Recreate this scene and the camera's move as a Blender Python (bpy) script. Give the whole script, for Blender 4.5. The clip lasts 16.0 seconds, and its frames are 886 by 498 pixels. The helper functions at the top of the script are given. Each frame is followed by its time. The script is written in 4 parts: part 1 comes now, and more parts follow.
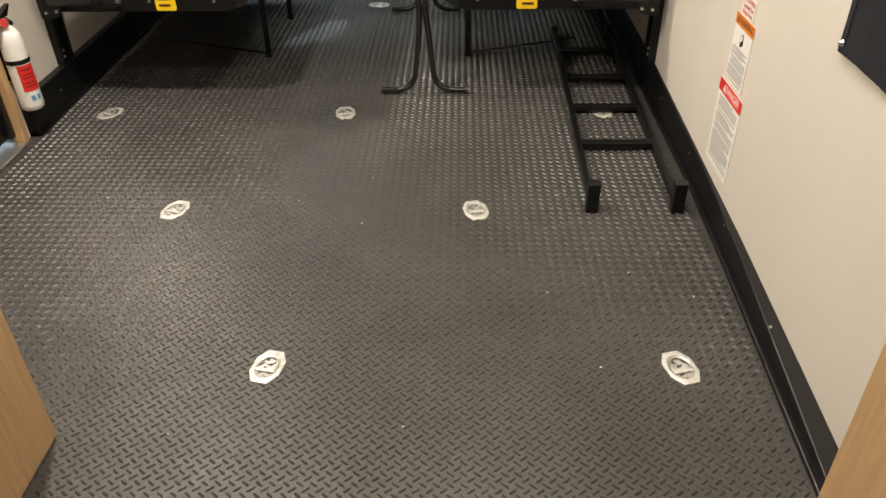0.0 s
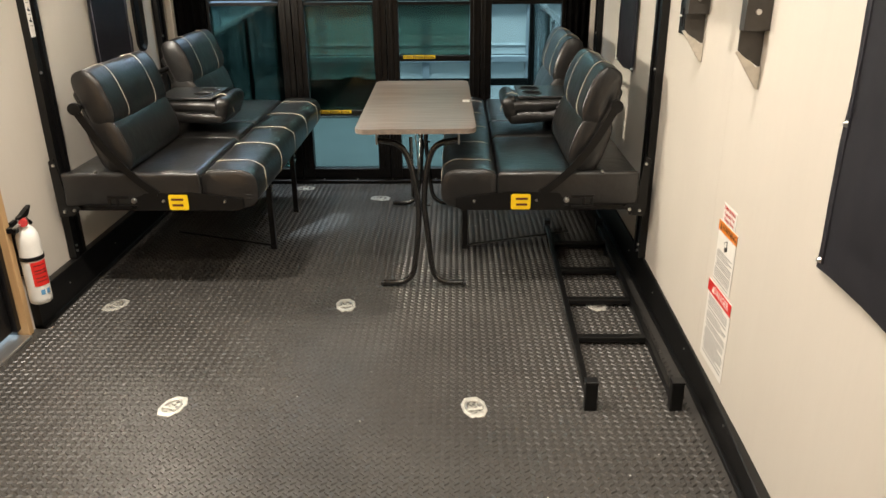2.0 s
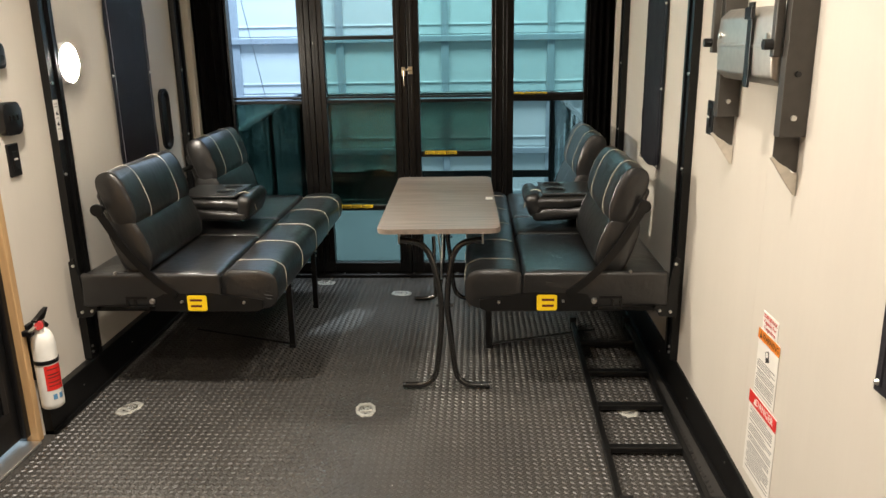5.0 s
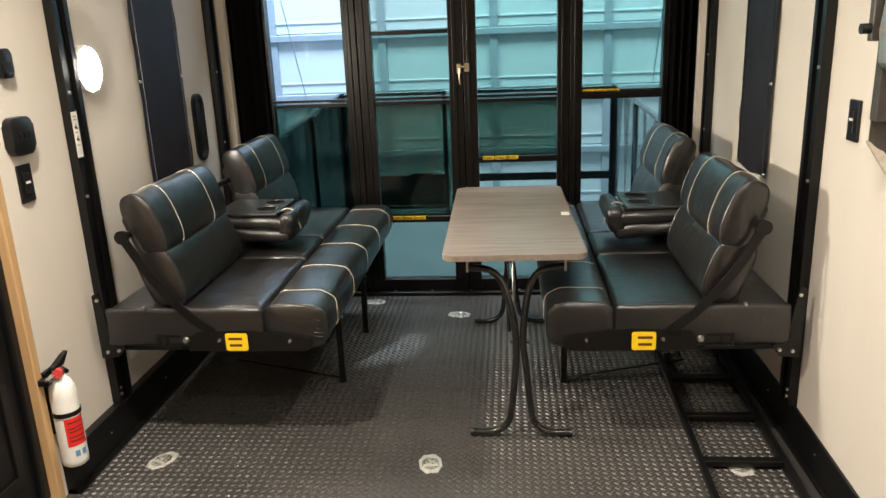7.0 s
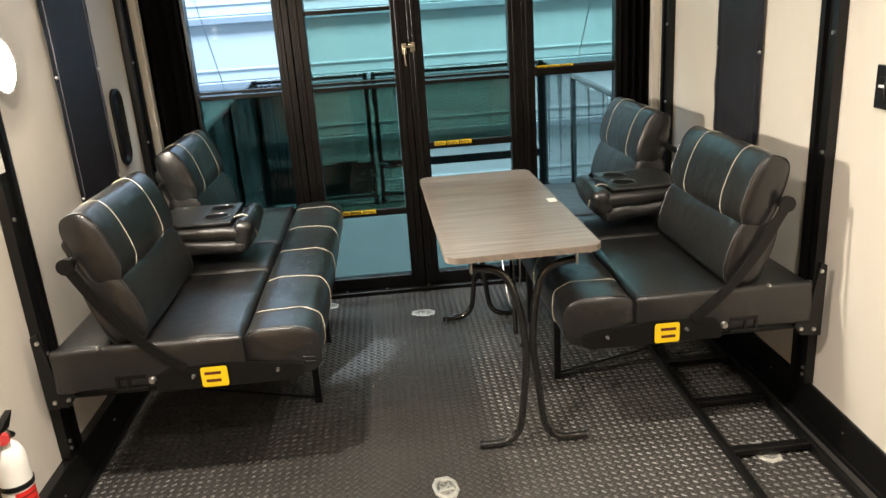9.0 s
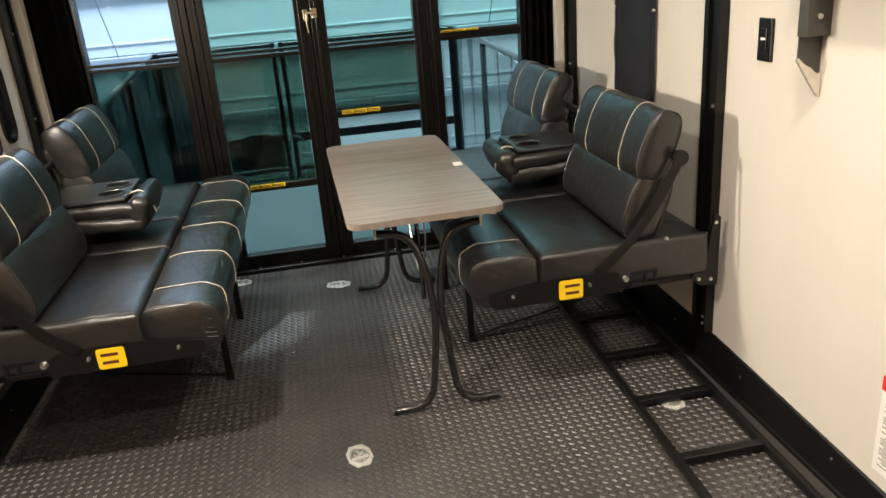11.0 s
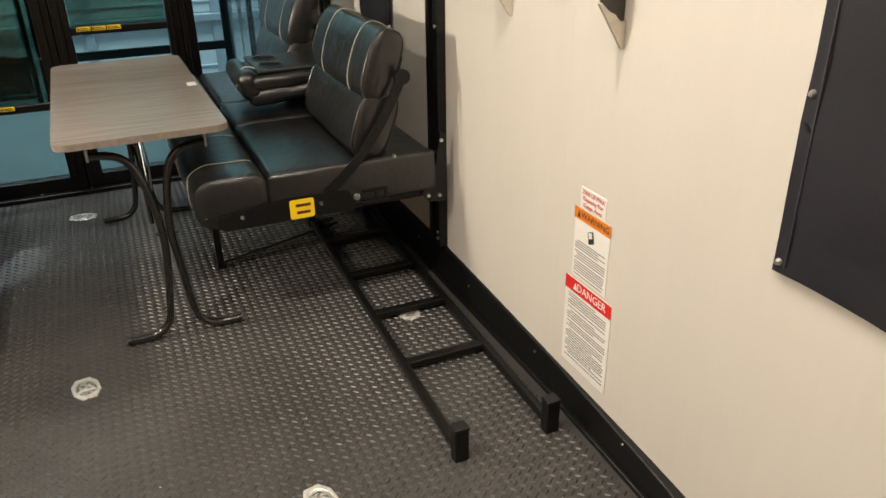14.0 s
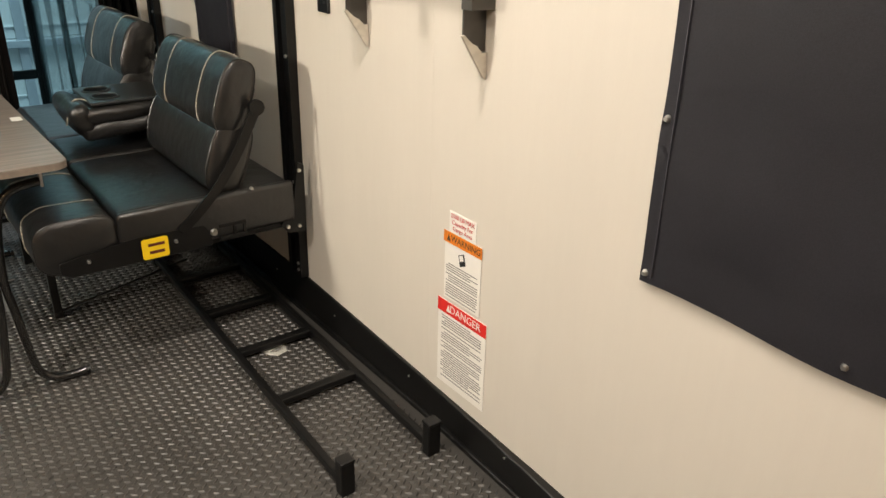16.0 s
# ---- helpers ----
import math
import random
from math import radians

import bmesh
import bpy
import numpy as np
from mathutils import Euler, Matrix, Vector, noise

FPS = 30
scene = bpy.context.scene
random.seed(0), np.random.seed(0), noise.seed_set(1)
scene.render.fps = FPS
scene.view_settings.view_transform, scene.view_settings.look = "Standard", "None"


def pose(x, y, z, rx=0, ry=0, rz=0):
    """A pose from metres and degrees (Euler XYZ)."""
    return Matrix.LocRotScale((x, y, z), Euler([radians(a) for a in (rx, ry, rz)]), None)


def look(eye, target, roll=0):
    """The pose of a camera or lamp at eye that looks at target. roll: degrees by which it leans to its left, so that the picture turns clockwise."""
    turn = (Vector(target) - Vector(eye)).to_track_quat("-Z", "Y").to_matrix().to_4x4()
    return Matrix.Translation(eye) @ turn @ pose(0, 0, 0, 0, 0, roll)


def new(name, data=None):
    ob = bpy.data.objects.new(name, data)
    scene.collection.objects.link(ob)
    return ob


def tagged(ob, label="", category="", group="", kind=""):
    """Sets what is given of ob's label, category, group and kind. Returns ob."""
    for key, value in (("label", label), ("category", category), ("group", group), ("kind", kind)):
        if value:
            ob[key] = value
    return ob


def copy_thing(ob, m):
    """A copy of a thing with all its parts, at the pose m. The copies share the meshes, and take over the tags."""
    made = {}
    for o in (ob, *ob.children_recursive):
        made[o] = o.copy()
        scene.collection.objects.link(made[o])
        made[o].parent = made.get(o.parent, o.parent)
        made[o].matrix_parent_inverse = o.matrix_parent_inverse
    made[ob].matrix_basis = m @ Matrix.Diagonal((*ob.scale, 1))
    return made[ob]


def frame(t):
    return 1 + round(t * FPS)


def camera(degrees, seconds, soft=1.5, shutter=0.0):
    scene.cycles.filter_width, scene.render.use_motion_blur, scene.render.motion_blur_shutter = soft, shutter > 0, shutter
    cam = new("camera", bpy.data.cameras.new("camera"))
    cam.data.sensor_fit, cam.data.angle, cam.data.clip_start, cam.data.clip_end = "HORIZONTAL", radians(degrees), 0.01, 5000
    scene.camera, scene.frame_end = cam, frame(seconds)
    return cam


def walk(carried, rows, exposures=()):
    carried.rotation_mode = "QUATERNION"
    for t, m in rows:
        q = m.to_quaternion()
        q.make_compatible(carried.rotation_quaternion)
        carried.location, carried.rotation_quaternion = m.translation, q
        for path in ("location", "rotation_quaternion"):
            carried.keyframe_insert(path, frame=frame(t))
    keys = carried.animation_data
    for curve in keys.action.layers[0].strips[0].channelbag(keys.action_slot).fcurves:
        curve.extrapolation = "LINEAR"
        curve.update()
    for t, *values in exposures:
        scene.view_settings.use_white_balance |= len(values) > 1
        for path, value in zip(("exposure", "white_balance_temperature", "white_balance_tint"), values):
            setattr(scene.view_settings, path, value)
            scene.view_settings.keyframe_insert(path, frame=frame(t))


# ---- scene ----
cam = camera(60.9, 16.0, soft=1.5)
PATH = [
    (0, (0.435, 0.096, 1.3), (0.39, 1.733, 0.151), -0.8),
    (0.5, (0.439, 0.102, 1.328), (0.395, 1.796, 0.266), -0.8),
    (1, (0.434, 0.097, 1.355), (0.395, 1.854, 0.4), -0.7),
    (1.5, (0.435, 0.096, 1.38), (0.396, 1.912, 0.543), -0.7),
    (2, (0.431, 0.101, 1.391), (0.394, 1.954, 0.639), -0.5),
    (2.5, (0.433, 0.109, 1.406), (0.398, 1.988, 0.723), -0.7),
    (3, (0.428, 0.117, 1.414), (0.392, 2.016, 0.789), -0.6),
    (3.5, (0.421, 0.121, 1.421), (0.38, 2.034, 0.836), -0.5),
    (4, (0.418, 0.121, 1.426), (0.37, 2.043, 0.873), -0.5),
    (6.5, (0.328, 0.511, 1.435), (0.167, 2.43, 0.897), -2.0),
    (7, (0.257, 0.629, 1.436), (0.077, 2.541, 0.879), -2.3),
    (7.5, (0.145, 0.717, 1.425), (-0.053, 2.62, 0.842), -2.6),
    (8, (-0.019, 0.83, 1.442), (-0.088, 2.736, 0.841), -4.1),
    (8.2, (-0.087, 0.855, 1.446), (-0.105, 2.76, 0.838), -4.1),
    (10.3, (-0.116, 0.915, 1.428), (0.099, 2.798, 0.774), -4.8),
    (10.5, (-0.09, 0.917, 1.424), (0.137, 2.789, 0.76), -4.9),
    (11, (-0.029, 0.899, 1.406), (0.261, 2.749, 0.705), -4.7),
    (11.5, (0.067, 0.865, 1.391), (0.415, 2.686, 0.64), -4.7),
    (12, (0.127, 0.83, 1.38), (0.557, 2.611, 0.577), -4.3),
    (12.5, (0.144, 0.812, 1.361), (0.682, 2.551, 0.532), -2.8),
    (13, (0.175, 0.801, 1.356), (0.777, 2.503, 0.494), -2.2),
    (13.5, (0.2, 0.791, 1.354), (0.854, 2.464, 0.475), -1.8),
    (14, (0.209, 0.778, 1.356), (0.932, 2.423, 0.477), -0.8),
    (14.5, (0.203, 0.772, 1.351), (1.013, 2.38, 0.479), 1.5),
    (15, (0.184, 0.792, 1.358), (1.065, 2.362, 0.488), 2.0),
    (15.5, (0.162, 0.816, 1.361), (1.127, 2.344, 0.504), 1.6),
    (16, (0.126, 0.822, 1.369), (1.235, 2.27, 0.549), 1.4),
]
walk(cam, [(t, look(eye, target, roll)) for t, eye, target, roll in PATH],
     ((0, 0.0), (2, 0.12), (4, 0.05), (7, 0.24), (8, 0.40), (10.5, 0.28), (11.5, 0.18), (12.5, 0.02), (14, -0.10), (16, -0.12)))

# ---- light ----
world = bpy.data.worlds.new("hall_air")
scene.world = world
world.use_nodes = True
world.node_tree.nodes["Background"].inputs[0].default_value = (0.62, 0.82, 1.0, 1)
world.node_tree.nodes["Background"].inputs[1].default_value = 0.7


def area_lamp(name, at, target, size, watts, colour, shape="DISK", size_y=None):
    data = bpy.data.lights.new(name, "AREA")
    data.shape, data.size, data.energy, data.color = shape, size, watts, colour
    if size_y:
        data.size_y = size_y
    ob = new(name, data)
    ob.matrix_world = look(at, target)
    return ob


WARM = (1.0, 0.905, 0.785)
# first one placed from cast shadows; other two are unseen fill, added to brighten the walls
for px, py, watts in ((0.70, 2.05, 14.0), (-0.70, 2.05, 35.0), (0.35, 0.9, 21.0)):
    area_lamp("unseen_ceiling_light", (px, py, 2.265), (px, py + 0.001, 0), 0.10, watts, WARM).data.spread = radians(140)
area_lamp("hall_lamp", (0.0, 6.2, 4.6), (0.0, 8.2, 1.6), 5.0, 560.0, (0.80, 0.92, 1.0), "RECTANGLE", 1.2)
spot = bpy.data.lights.new("hall_spotlight", "SPOT")
spot.energy, spot.color, spot.spot_size, spot.spot_blend, spot.shadow_soft_size = 2200.0, (0.78, 0.92, 1.0), radians(4.3), 0.7, 0.03
new("hall_spotlight", spot).matrix_world = look((1.42, 7.0, 5.4), (-0.37, 3.93, 0.0))

# ---- materials ----


def material(name, colour, rough=0.5, metal=0.0, grain=0.0, grain_scale=40.0, stretch=(1, 1, 1), bump=0.0, bump_scale=200.0,
             blotch=0.0, blotch_scale=3.0, coat=0.0, rough_var=0.0, spec=0.5, crumple=0.0, crumple_scale=24.0):
    m = bpy.data.materials.new(name)
    m.use_nodes = True
    nt = m.node_tree
    n, link = nt.nodes, nt.links.new
    b = n["Principled BSDF"]
    b.inputs["Base Color"].default_value = (*colour, 1)
    b.inputs["Roughness"].default_value = rough
    b.inputs["Metallic"].default_value = metal
    b.inputs["Coat Weight"].default_value = coat
    b.inputs["Coat Roughness"].default_value = 0.15
    b.inputs["Specular IOR Level"].default_value = spec
    geo = n.new("ShaderNodeNewGeometry")
    mp = n.new("ShaderNodeMapping")
    mp.inputs["Scale"].default_value = stretch
    link(geo.outputs["Position"], mp.inputs["Vector"])

    def tex(scale, detail=4.0):
        t = n.new("ShaderNodeTexNoise")
        t.inputs["Scale"].default_value, t.inputs["Detail"].default_value = scale, detail
        link(mp.outputs["Vector"], t.inputs["Vector"])
        return t.outputs["Fac"]

    value = None
    for amount, scale in ((grain, grain_scale), (blotch, blotch_scale)):
        if amount:
            r = n.new("ShaderNodeMapRange")
            r.inputs["From Min"].default_value, r.inputs["From Max"].default_value = 0.3, 0.7
            r.inputs["To Min"].default_value, r.inputs["To Max"].default_value = 1 - amount, 1 + amount
            link(tex(scale), r.inputs["Value"])
            if value is None:
                value = r.outputs["Result"]
            else:
                x = n.new("ShaderNodeMath")
                x.operation = "MULTIPLY"
                link(value, x.inputs[0]), link(r.outputs["Result"], x.inputs[1])
                value = x.outputs[0]
    if value is not None:
        mix = n.new("ShaderNodeVectorMath")
        mix.operation = "SCALE"
        mix.inputs[0].default_value = colour
        link(value, mix.inputs["Scale"])
        link(mix.outputs["Vector"], b.inputs["Base Color"])
    if rough_var:
        r = n.new("ShaderNodeMapRange")
        r.inputs["From Min"].default_value, r.inputs["From Max"].default_value = 0.3, 0.7
        r.inputs["To Min"].default_value, r.inputs["To Max"].default_value = rough - rough_var, rough + rough_var
        link(tex(blotch_scale * 2.3), r.inputs["Value"])
        link(r.outputs["Result"], b.inputs["Roughness"])
    if bump:
        k = n.new("ShaderNodeBump")
        k.inputs["Strength"].default_value, k.inputs["Distance"].default_value = bump, 0.002
        link(tex(bump_scale, 3.0), k.inputs["Height"])
        link(k.outputs["Normal"], b.inputs["Normal"])
        if crumple:
            c = n.new("ShaderNodeBump")
            c.inputs["Strength"].default_value, c.inputs["Distance"].default_value = crumple, 0.006
            link(tex(crumple_scale, 2.0), c.inputs["Height"])
            link(c.outputs["Normal"], k.inputs["Normal"])
    return m


def glass(name, tint, gloss=1.0):
    m = bpy.data.materials.new(name)
    m.use_nodes = True
    n, link = m.node_tree.nodes, m.node_tree.links.new
    n.remove(n["Principled BSDF"])
    clear, shine, mix, fres = n.new("ShaderNodeBsdfTransparent"), n.new("ShaderNodeBsdfGlossy"), n.new("ShaderNodeMixShader"), n.new("ShaderNodeFresnel")
    clear.inputs["Color"].default_value = (*tint, 1)
    shine.inputs["Roughness"].default_value = 0.02
    shine.inputs["Color"].default_value = (gloss, gloss, gloss, 1)
    fres.inputs["IOR"].default_value = 1.5
    link(fres.outputs[0], mix.inputs[0]), link(clear.outputs[0], mix.inputs[1]), link(shine.outputs[0], mix.inputs[2])
    link(mix.outputs[0], n["Material Output"].inputs["Surface"])
    return m


def mesh_cloth(name, colour, open_share):
    m = bpy.data.materials.new(name)
    m.use_nodes = True
    n, link = m.node_tree.nodes, m.node_tree.links.new
    b = n["Principled BSDF"]
    b.inputs["Base Color"].default_value = (*colour, 1)
    b.inputs["Roughness"].default_value = 0.6
    clear, mix = n.new("ShaderNodeBsdfTransparent"), n.new("ShaderNodeMixShader")
    mix.inputs[0].default_value = open_share
    link(b.outputs[0], mix.inputs[1]), link(clear.outputs[0], mix.inputs[2])
    link(mix.outputs[0], n["Material Output"].inputs["Surface"])
    return m


def glow(name, colour, strength):
    m = bpy.data.materials.new(name)
    m.use_nodes = True
    b = m.node_tree.nodes["Principled BSDF"]
    b.inputs["Base Color"].default_value = (0.9, 0.9, 0.88, 1)
    b.inputs["Emission Color"].default_value, b.inputs["Emission Strength"].default_value = (*colour, 1), strength
    return m


WALL = material("vinyl_wall", (0.64, 0.592, 0.522), 0.5, grain=0.008, grain_scale=60, stretch=(1, 1, 0.12), bump=0.12, bump_scale=260, blotch=0.03, blotch_scale=2.0)
CEIL = material("ceiling_white", (0.80, 0.77, 0.71), 0.6, grain=0.03, blotch=0.02)
RUBBER = material("floor_rubber", (0.048, 0.045, 0.0415), 0.42, spec=0.42, grain=0.12, grain_scale=90, bump=0.25, bump_scale=350, blotch=0.18, blotch_scale=3.0, rough_var=0.07)
LUG = material("floor_lug", (0.052, 0.049, 0.0455), 0.38, spec=0.55, grain=0.15, grain_scale=60, blotch=0.18, blotch_scale=3.0)
BASE = material("black_vinyl", (0.0042, 0.004, 0.004), 0.42, spec=0.42, grain=0.15, bump=0.15, bump_scale=300)
LEATHER = material("black_leather", (0.0105, 0.0102, 0.0100), 0.32, spec=0.75, crumple=0.4, grain=0.12, grain_scale=30, bump=0.2, bump_scale=420, blotch=0.15, blotch_scale=6)
THREAD = material("cream_thread", (0.50, 0.455, 0.37), 0.7, grain=0.3, grain_scale=220, bump=0.6, bump_scale=500)
STEEL = material("black_steel", (0.0045, 0.0044, 0.0044), 0.38, spec=0.35, grain=0.15, bump=0.1, bump_scale=500)
TUBE = material("black_chrome", (0.018, 0.017, 0.016), 0.12, metal=0.35, grain=0.1, coat=1.0)
BOLT = material("zinc_bolt", (0.68, 0.67, 0.64), 0.32, metal=1.0, grain=0.1)
GALV = material("galvanised", (0.58, 0.57, 0.52), 0.38, metal=0.35, grain=0.2, grain_scale=70, bump=0.3, bump_scale=150)
# darker than GALV: shade of a deeper recess put into the colour
DISH = material("shaded_bowl_steel", (0.46, 0.45, 0.41), 0.42, metal=0.5, grain=0.25, grain_scale=90, bump=0.3, bump_scale=200)
ALU = material("brushed_aluminium", (0.62, 0.61, 0.58), 0.34, metal=0.9, grain=0.08, grain_scale=90, stretch=(1, 0.1, 1))
TABLE = material("grey_wood_laminate", (0.195, 0.155, 0.128), 0.34, grain=0.34, grain_scale=20, stretch=(0.22, 4.0, 1), bump=0.08, bump_scale=120, blotch=0.12, blotch_scale=3.0)
EDGE = material("laminate_edge", (0.21, 0.172, 0.14), 0.45, grain=0.15, grain_scale=60)
SHADE = material("blackout_fabric", (0.040, 0.039, 0.049), 0.50, grain=0.1, grain_scale=300, bump=0.3, bump_scale=600, crumple=1.0, crumple_scale=7, blotch=0.1, blotch_scale=4)
BRONZE = material("dark_bronze_frame", (0.0045, 0.0038, 0.0035), 0.32, spec=0.28, grain=0.12, bump=0.05, bump_scale=200)
CURTAIN = material("black_curtain", (0.0035, 0.003, 0.003), 0.75, spec=0.15, grain=0.15, grain_scale=100, bump=0.3, bump_scale=400)
WOOD = material("honey_maple", (0.49, 0.315, 0.155), 0.42, grain=0.12, grain_scale=14, stretch=(6, 6, 0.4), bump=0.08, bump_scale=90, blotch=0.06)
WHITE = material("white_plastic", (0.78, 0.77, 0.73), 0.4, grain=0.03)
PAPER = material("white_sticker", (0.80, 0.77, 0.72), 0.45, grain=0.02)
TRAYP = material("tray_plastic", (0.016, 0.017, 0.017), 0.34, spec=0.7, grain=0.1, bump=0.1, bump_scale=500)
BLACKP = material("black_plastic", (0.0055, 0.0055, 0.006), 0.38, spec=0.4, grain=0.1, bump=0.1, bump_scale=500)
YELLOW = material("yellow_label", (0.86, 0.58, 0.01), 0.45, grain=0.04)
ORANGE = material("orange_label", (0.72, 0.21, 0.02), 0.45, grain=0.04)
RED = material("red_label", (0.68, 0.025, 0.02), 0.42, grain=0.05)
# near-black that stands in for the shade inside the cup holes
CUP_SHADE = material("cup_hole_shade", (0.002, 0.002, 0.002), 0.7, spec=0.1)
INK = material("black_ink", (0.02, 0.02, 0.02), 0.5)
GREYINK = material("grey_ink", (0.27, 0.26, 0.25), 0.5)
REDINK = material("red_ink", (0.55, 0.05, 0.05), 0.5)
BLUEINK = material("blue_ink", (0.10, 0.28, 0.50), 0.5)
MAROON = material("maroon_ink", (0.10, 0.018, 0.012), 0.5)
BRASS = material("brushed_nickel", (0.62, 0.55, 0.42), 0.28, metal=0.95)
BROWNGREY = material("bronze_grey_steel", (0.060, 0.054, 0.047), 0.42, metal=0.2, grain=0.1, bump=0.1, bump_scale=300)
POLISHED = material("polished_steel", (0.76, 0.73, 0.68), 0.40, metal=1.0, grain=0.05, bump=0.08, bump_scale=14)
DECK = material("deck_grey", (0.110, 0.142, 0.142), 0.8, grain=0.08, grain_scale=120, blotch=0.08)
HALLDOOR = material("hall_door_white", (0.72, 0.76, 0.78), 0.45, grain=0.02, blotch=0.04, blotch_scale=1.0)
HALLSTEEL = material("hall_grey_steel", (0.38, 0.42, 0.47), 0.5, grain=0.1)
CONCRETE = material("concrete", (0.42, 0.44, 0.44), 0.5, grain=0.12, grain_scale=30, blotch=0.12, blotch_scale=1.0)
GLASS_CLEAR = glass("clear_glass", (0.86, 0.93, 1.0), 0.01)
GLASS_TEAL = glass("teal_glass", (0.60, 0.70, 0.695), 0.15)
BARE = material("bare_bent_metal", (0.66, 0.61, 0.53), 0.48, metal=0.5, grain=0.1, grain_scale=50)
GLASS_GREEN = glass("green_glass", (0.86, 0.98, 0.95), 0.15)
GLASS_DARK = glass("dark_green_glass", (0.36, 0.48, 0.42), 0.6)
NET_DARK = mesh_cloth("dark_fence_net", (0.010, 0.016, 0.016), 0.12)
NET_LIGHT = mesh_cloth("grey_fence_net", (0.09, 0.13, 0.14), 0.55)
LAMP = glow("lamp_glow", (1.0, 0.91, 0.76), 800.0)

# ---- builders ----
ORIGIN = {}


def thing(name, at, label, category, group="", kind=""):
    ob = new(name)
    ob.location = at
    ob.empty_display_size = 0.05
    ORIGIN[ob.name] = Vector(at)
    return tagged(ob, label, category, group, kind)


def part(name, bm, mat, parent, label="", smooth=False, kind=""):
    o = ORIGIN[parent.name]
    bmesh.ops.translate(bm, verts=bm.verts, vec=-o)
    bmesh.ops.recalc_face_normals(bm, faces=bm.faces)
    me = bpy.data.meshes.new(name)
    bm.to_mesh(me)
    bm.free()
    me.materials.append(mat)
    if smooth:
        for p in me.polygons:
            p.use_smooth = True
        me.set_sharp_from_angle(angle=radians(42))
    ob = new(name, me)
    ob.parent = parent
    ORIGIN[ob.name] = o
    return tagged(ob, label, kind=kind)


def single(name, bm, mat, at, label, category, kind="", smooth=False, group=""):
    bmesh.ops.translate(bm, verts=bm.verts, vec=-Vector(at))
    bmesh.ops.recalc_face_normals(bm, faces=bm.faces)
    me = bpy.data.meshes.new(name)
    bm.to_mesh(me)
    bm.free()
    me.materials.append(mat)
    if smooth:
        for p in me.polygons:
            p.use_smooth = True
        me.set_sharp_from_angle(angle=radians(42))
    ob = new(name, me)
    ob.location = at
    ORIGIN[ob.name] = Vector(at)
    return tagged(ob, label, category, group, kind)


def add_box(bm, x0, x1, y0, y1, z0, z1, bevel=0.0, seg=2):
    r = bmesh.ops.create_cube(bm, size=1, matrix=Matrix.Translation(((x0 + x1) / 2, (y0 + y1) / 2, (z0 + z1) / 2)) @ Matrix.Diagonal((abs(x1 - x0), abs(y1 - y0), abs(z1 - z0), 1)))
    if bevel:
        edges = list({e for v in r["verts"] for e in v.link_edges})
        bmesh.ops.bevel(bm, geom=edges, offset=bevel, segments=seg, profile=0.5, affect="EDGES")
    return bm


def box(x0, x1, y0, y1, z0, z1, bevel=0.0, seg=2):
    return add_box(bmesh.new(), x0, x1, y0, y1, z0, z1, bevel, seg)


def add_rod(bm, a, b, r, seg=16, r2=None):
    a, b = Vector(a), Vector(b)
    d = b - a
    m = Matrix.Translation((a + b) / 2) @ d.to_track_quat("Z", "Y").to_matrix().to_4x4()
    bmesh.ops.create_cone(bm, cap_ends=True, segments=seg, radius1=r, radius2=r if r2 is None else r2, depth=d.length, matrix=m)
    return bm


def rod(a, b, r, seg=16, r2=None):
    return add_rod(bmesh.new(), a, b, r, seg, r2)


def smooth_line(pts, steps=6):
    pts = [Vector(p) for p in pts]
    out = []
    for i in range(len(pts) - 1):
        p0, p1, p2, p3 = pts[max(i - 1, 0)], pts[i], pts[i + 1], pts[min(i + 2, len(pts) - 1)]
        for s in range(steps):
            u = s / steps
            out.append(0.5 * (2 * p1 + (p2 - p0) * u + (2 * p0 - 5 * p1 + 4 * p2 - p3) * u * u + (3 * p1 - p0 - 3 * p2 + p3) * u ** 3))
    out.append(pts[-1])
    return out


def add_tube(bm, pts, r, seg=10):
    pts = [Vector(p) for p in pts]
    side = None
    rings = []
    for i, p in enumerate(pts):
        d = (pts[min(i + 1, len(pts) - 1)] - pts[max(i - 1, 0)]).normalized()
        if side is None:
            side = d.orthogonal().normalized()
        side = (side - d * side.dot(d)).normalized()
        up = d.cross(side)
        rings.append([bm.verts.new(p + r * (math.cos(2 * math.pi * k / seg) * side + math.sin(2 * math.pi * k / seg) * up)) for k in range(seg)])
    for a, b in zip(rings, rings[1:]):
        for k in range(seg):
            bm.faces.new((a[k], a[(k + 1) % seg], b[(k + 1) % seg], b[k]))
    bm.faces.new(rings[0][::-1])
    bm.faces.new(rings[-1])
    return bm


def tube(pts, r, seg=10):
    return add_tube(bmesh.new(), pts, r, seg)


def add_prism(bm, pts, axis, a, b):
    """A flat outline (two coordinates a point) drawn out along axis from a to b."""
    def at(p, h):
        return {"x": (h, p[0], p[1]), "y": (p[0], h, p[1]), "z": (p[0], p[1], h)}[axis]
    lo = [bm.verts.new(at(p, a)) for p in pts]
    hi = [bm.verts.new(at(p, b)) for p in pts]
    bm.faces.new(lo)
    bm.faces.new(hi[::-1])
    for i in range(len(pts)):
        j = (i + 1) % len(pts)
        bm.faces.new((lo[i], hi[i], hi[j], lo[j]))
    return bm


def prism(pts, axis, a, b, bevel=0.0):
    bm = add_prism(bmesh.new(), pts, axis, a, b)
    if bevel:
        bmesh.ops.bevel(bm, geom=bm.edges[:], offset=bevel, segments=2, profile=0.5, affect="EDGES")
    return bm


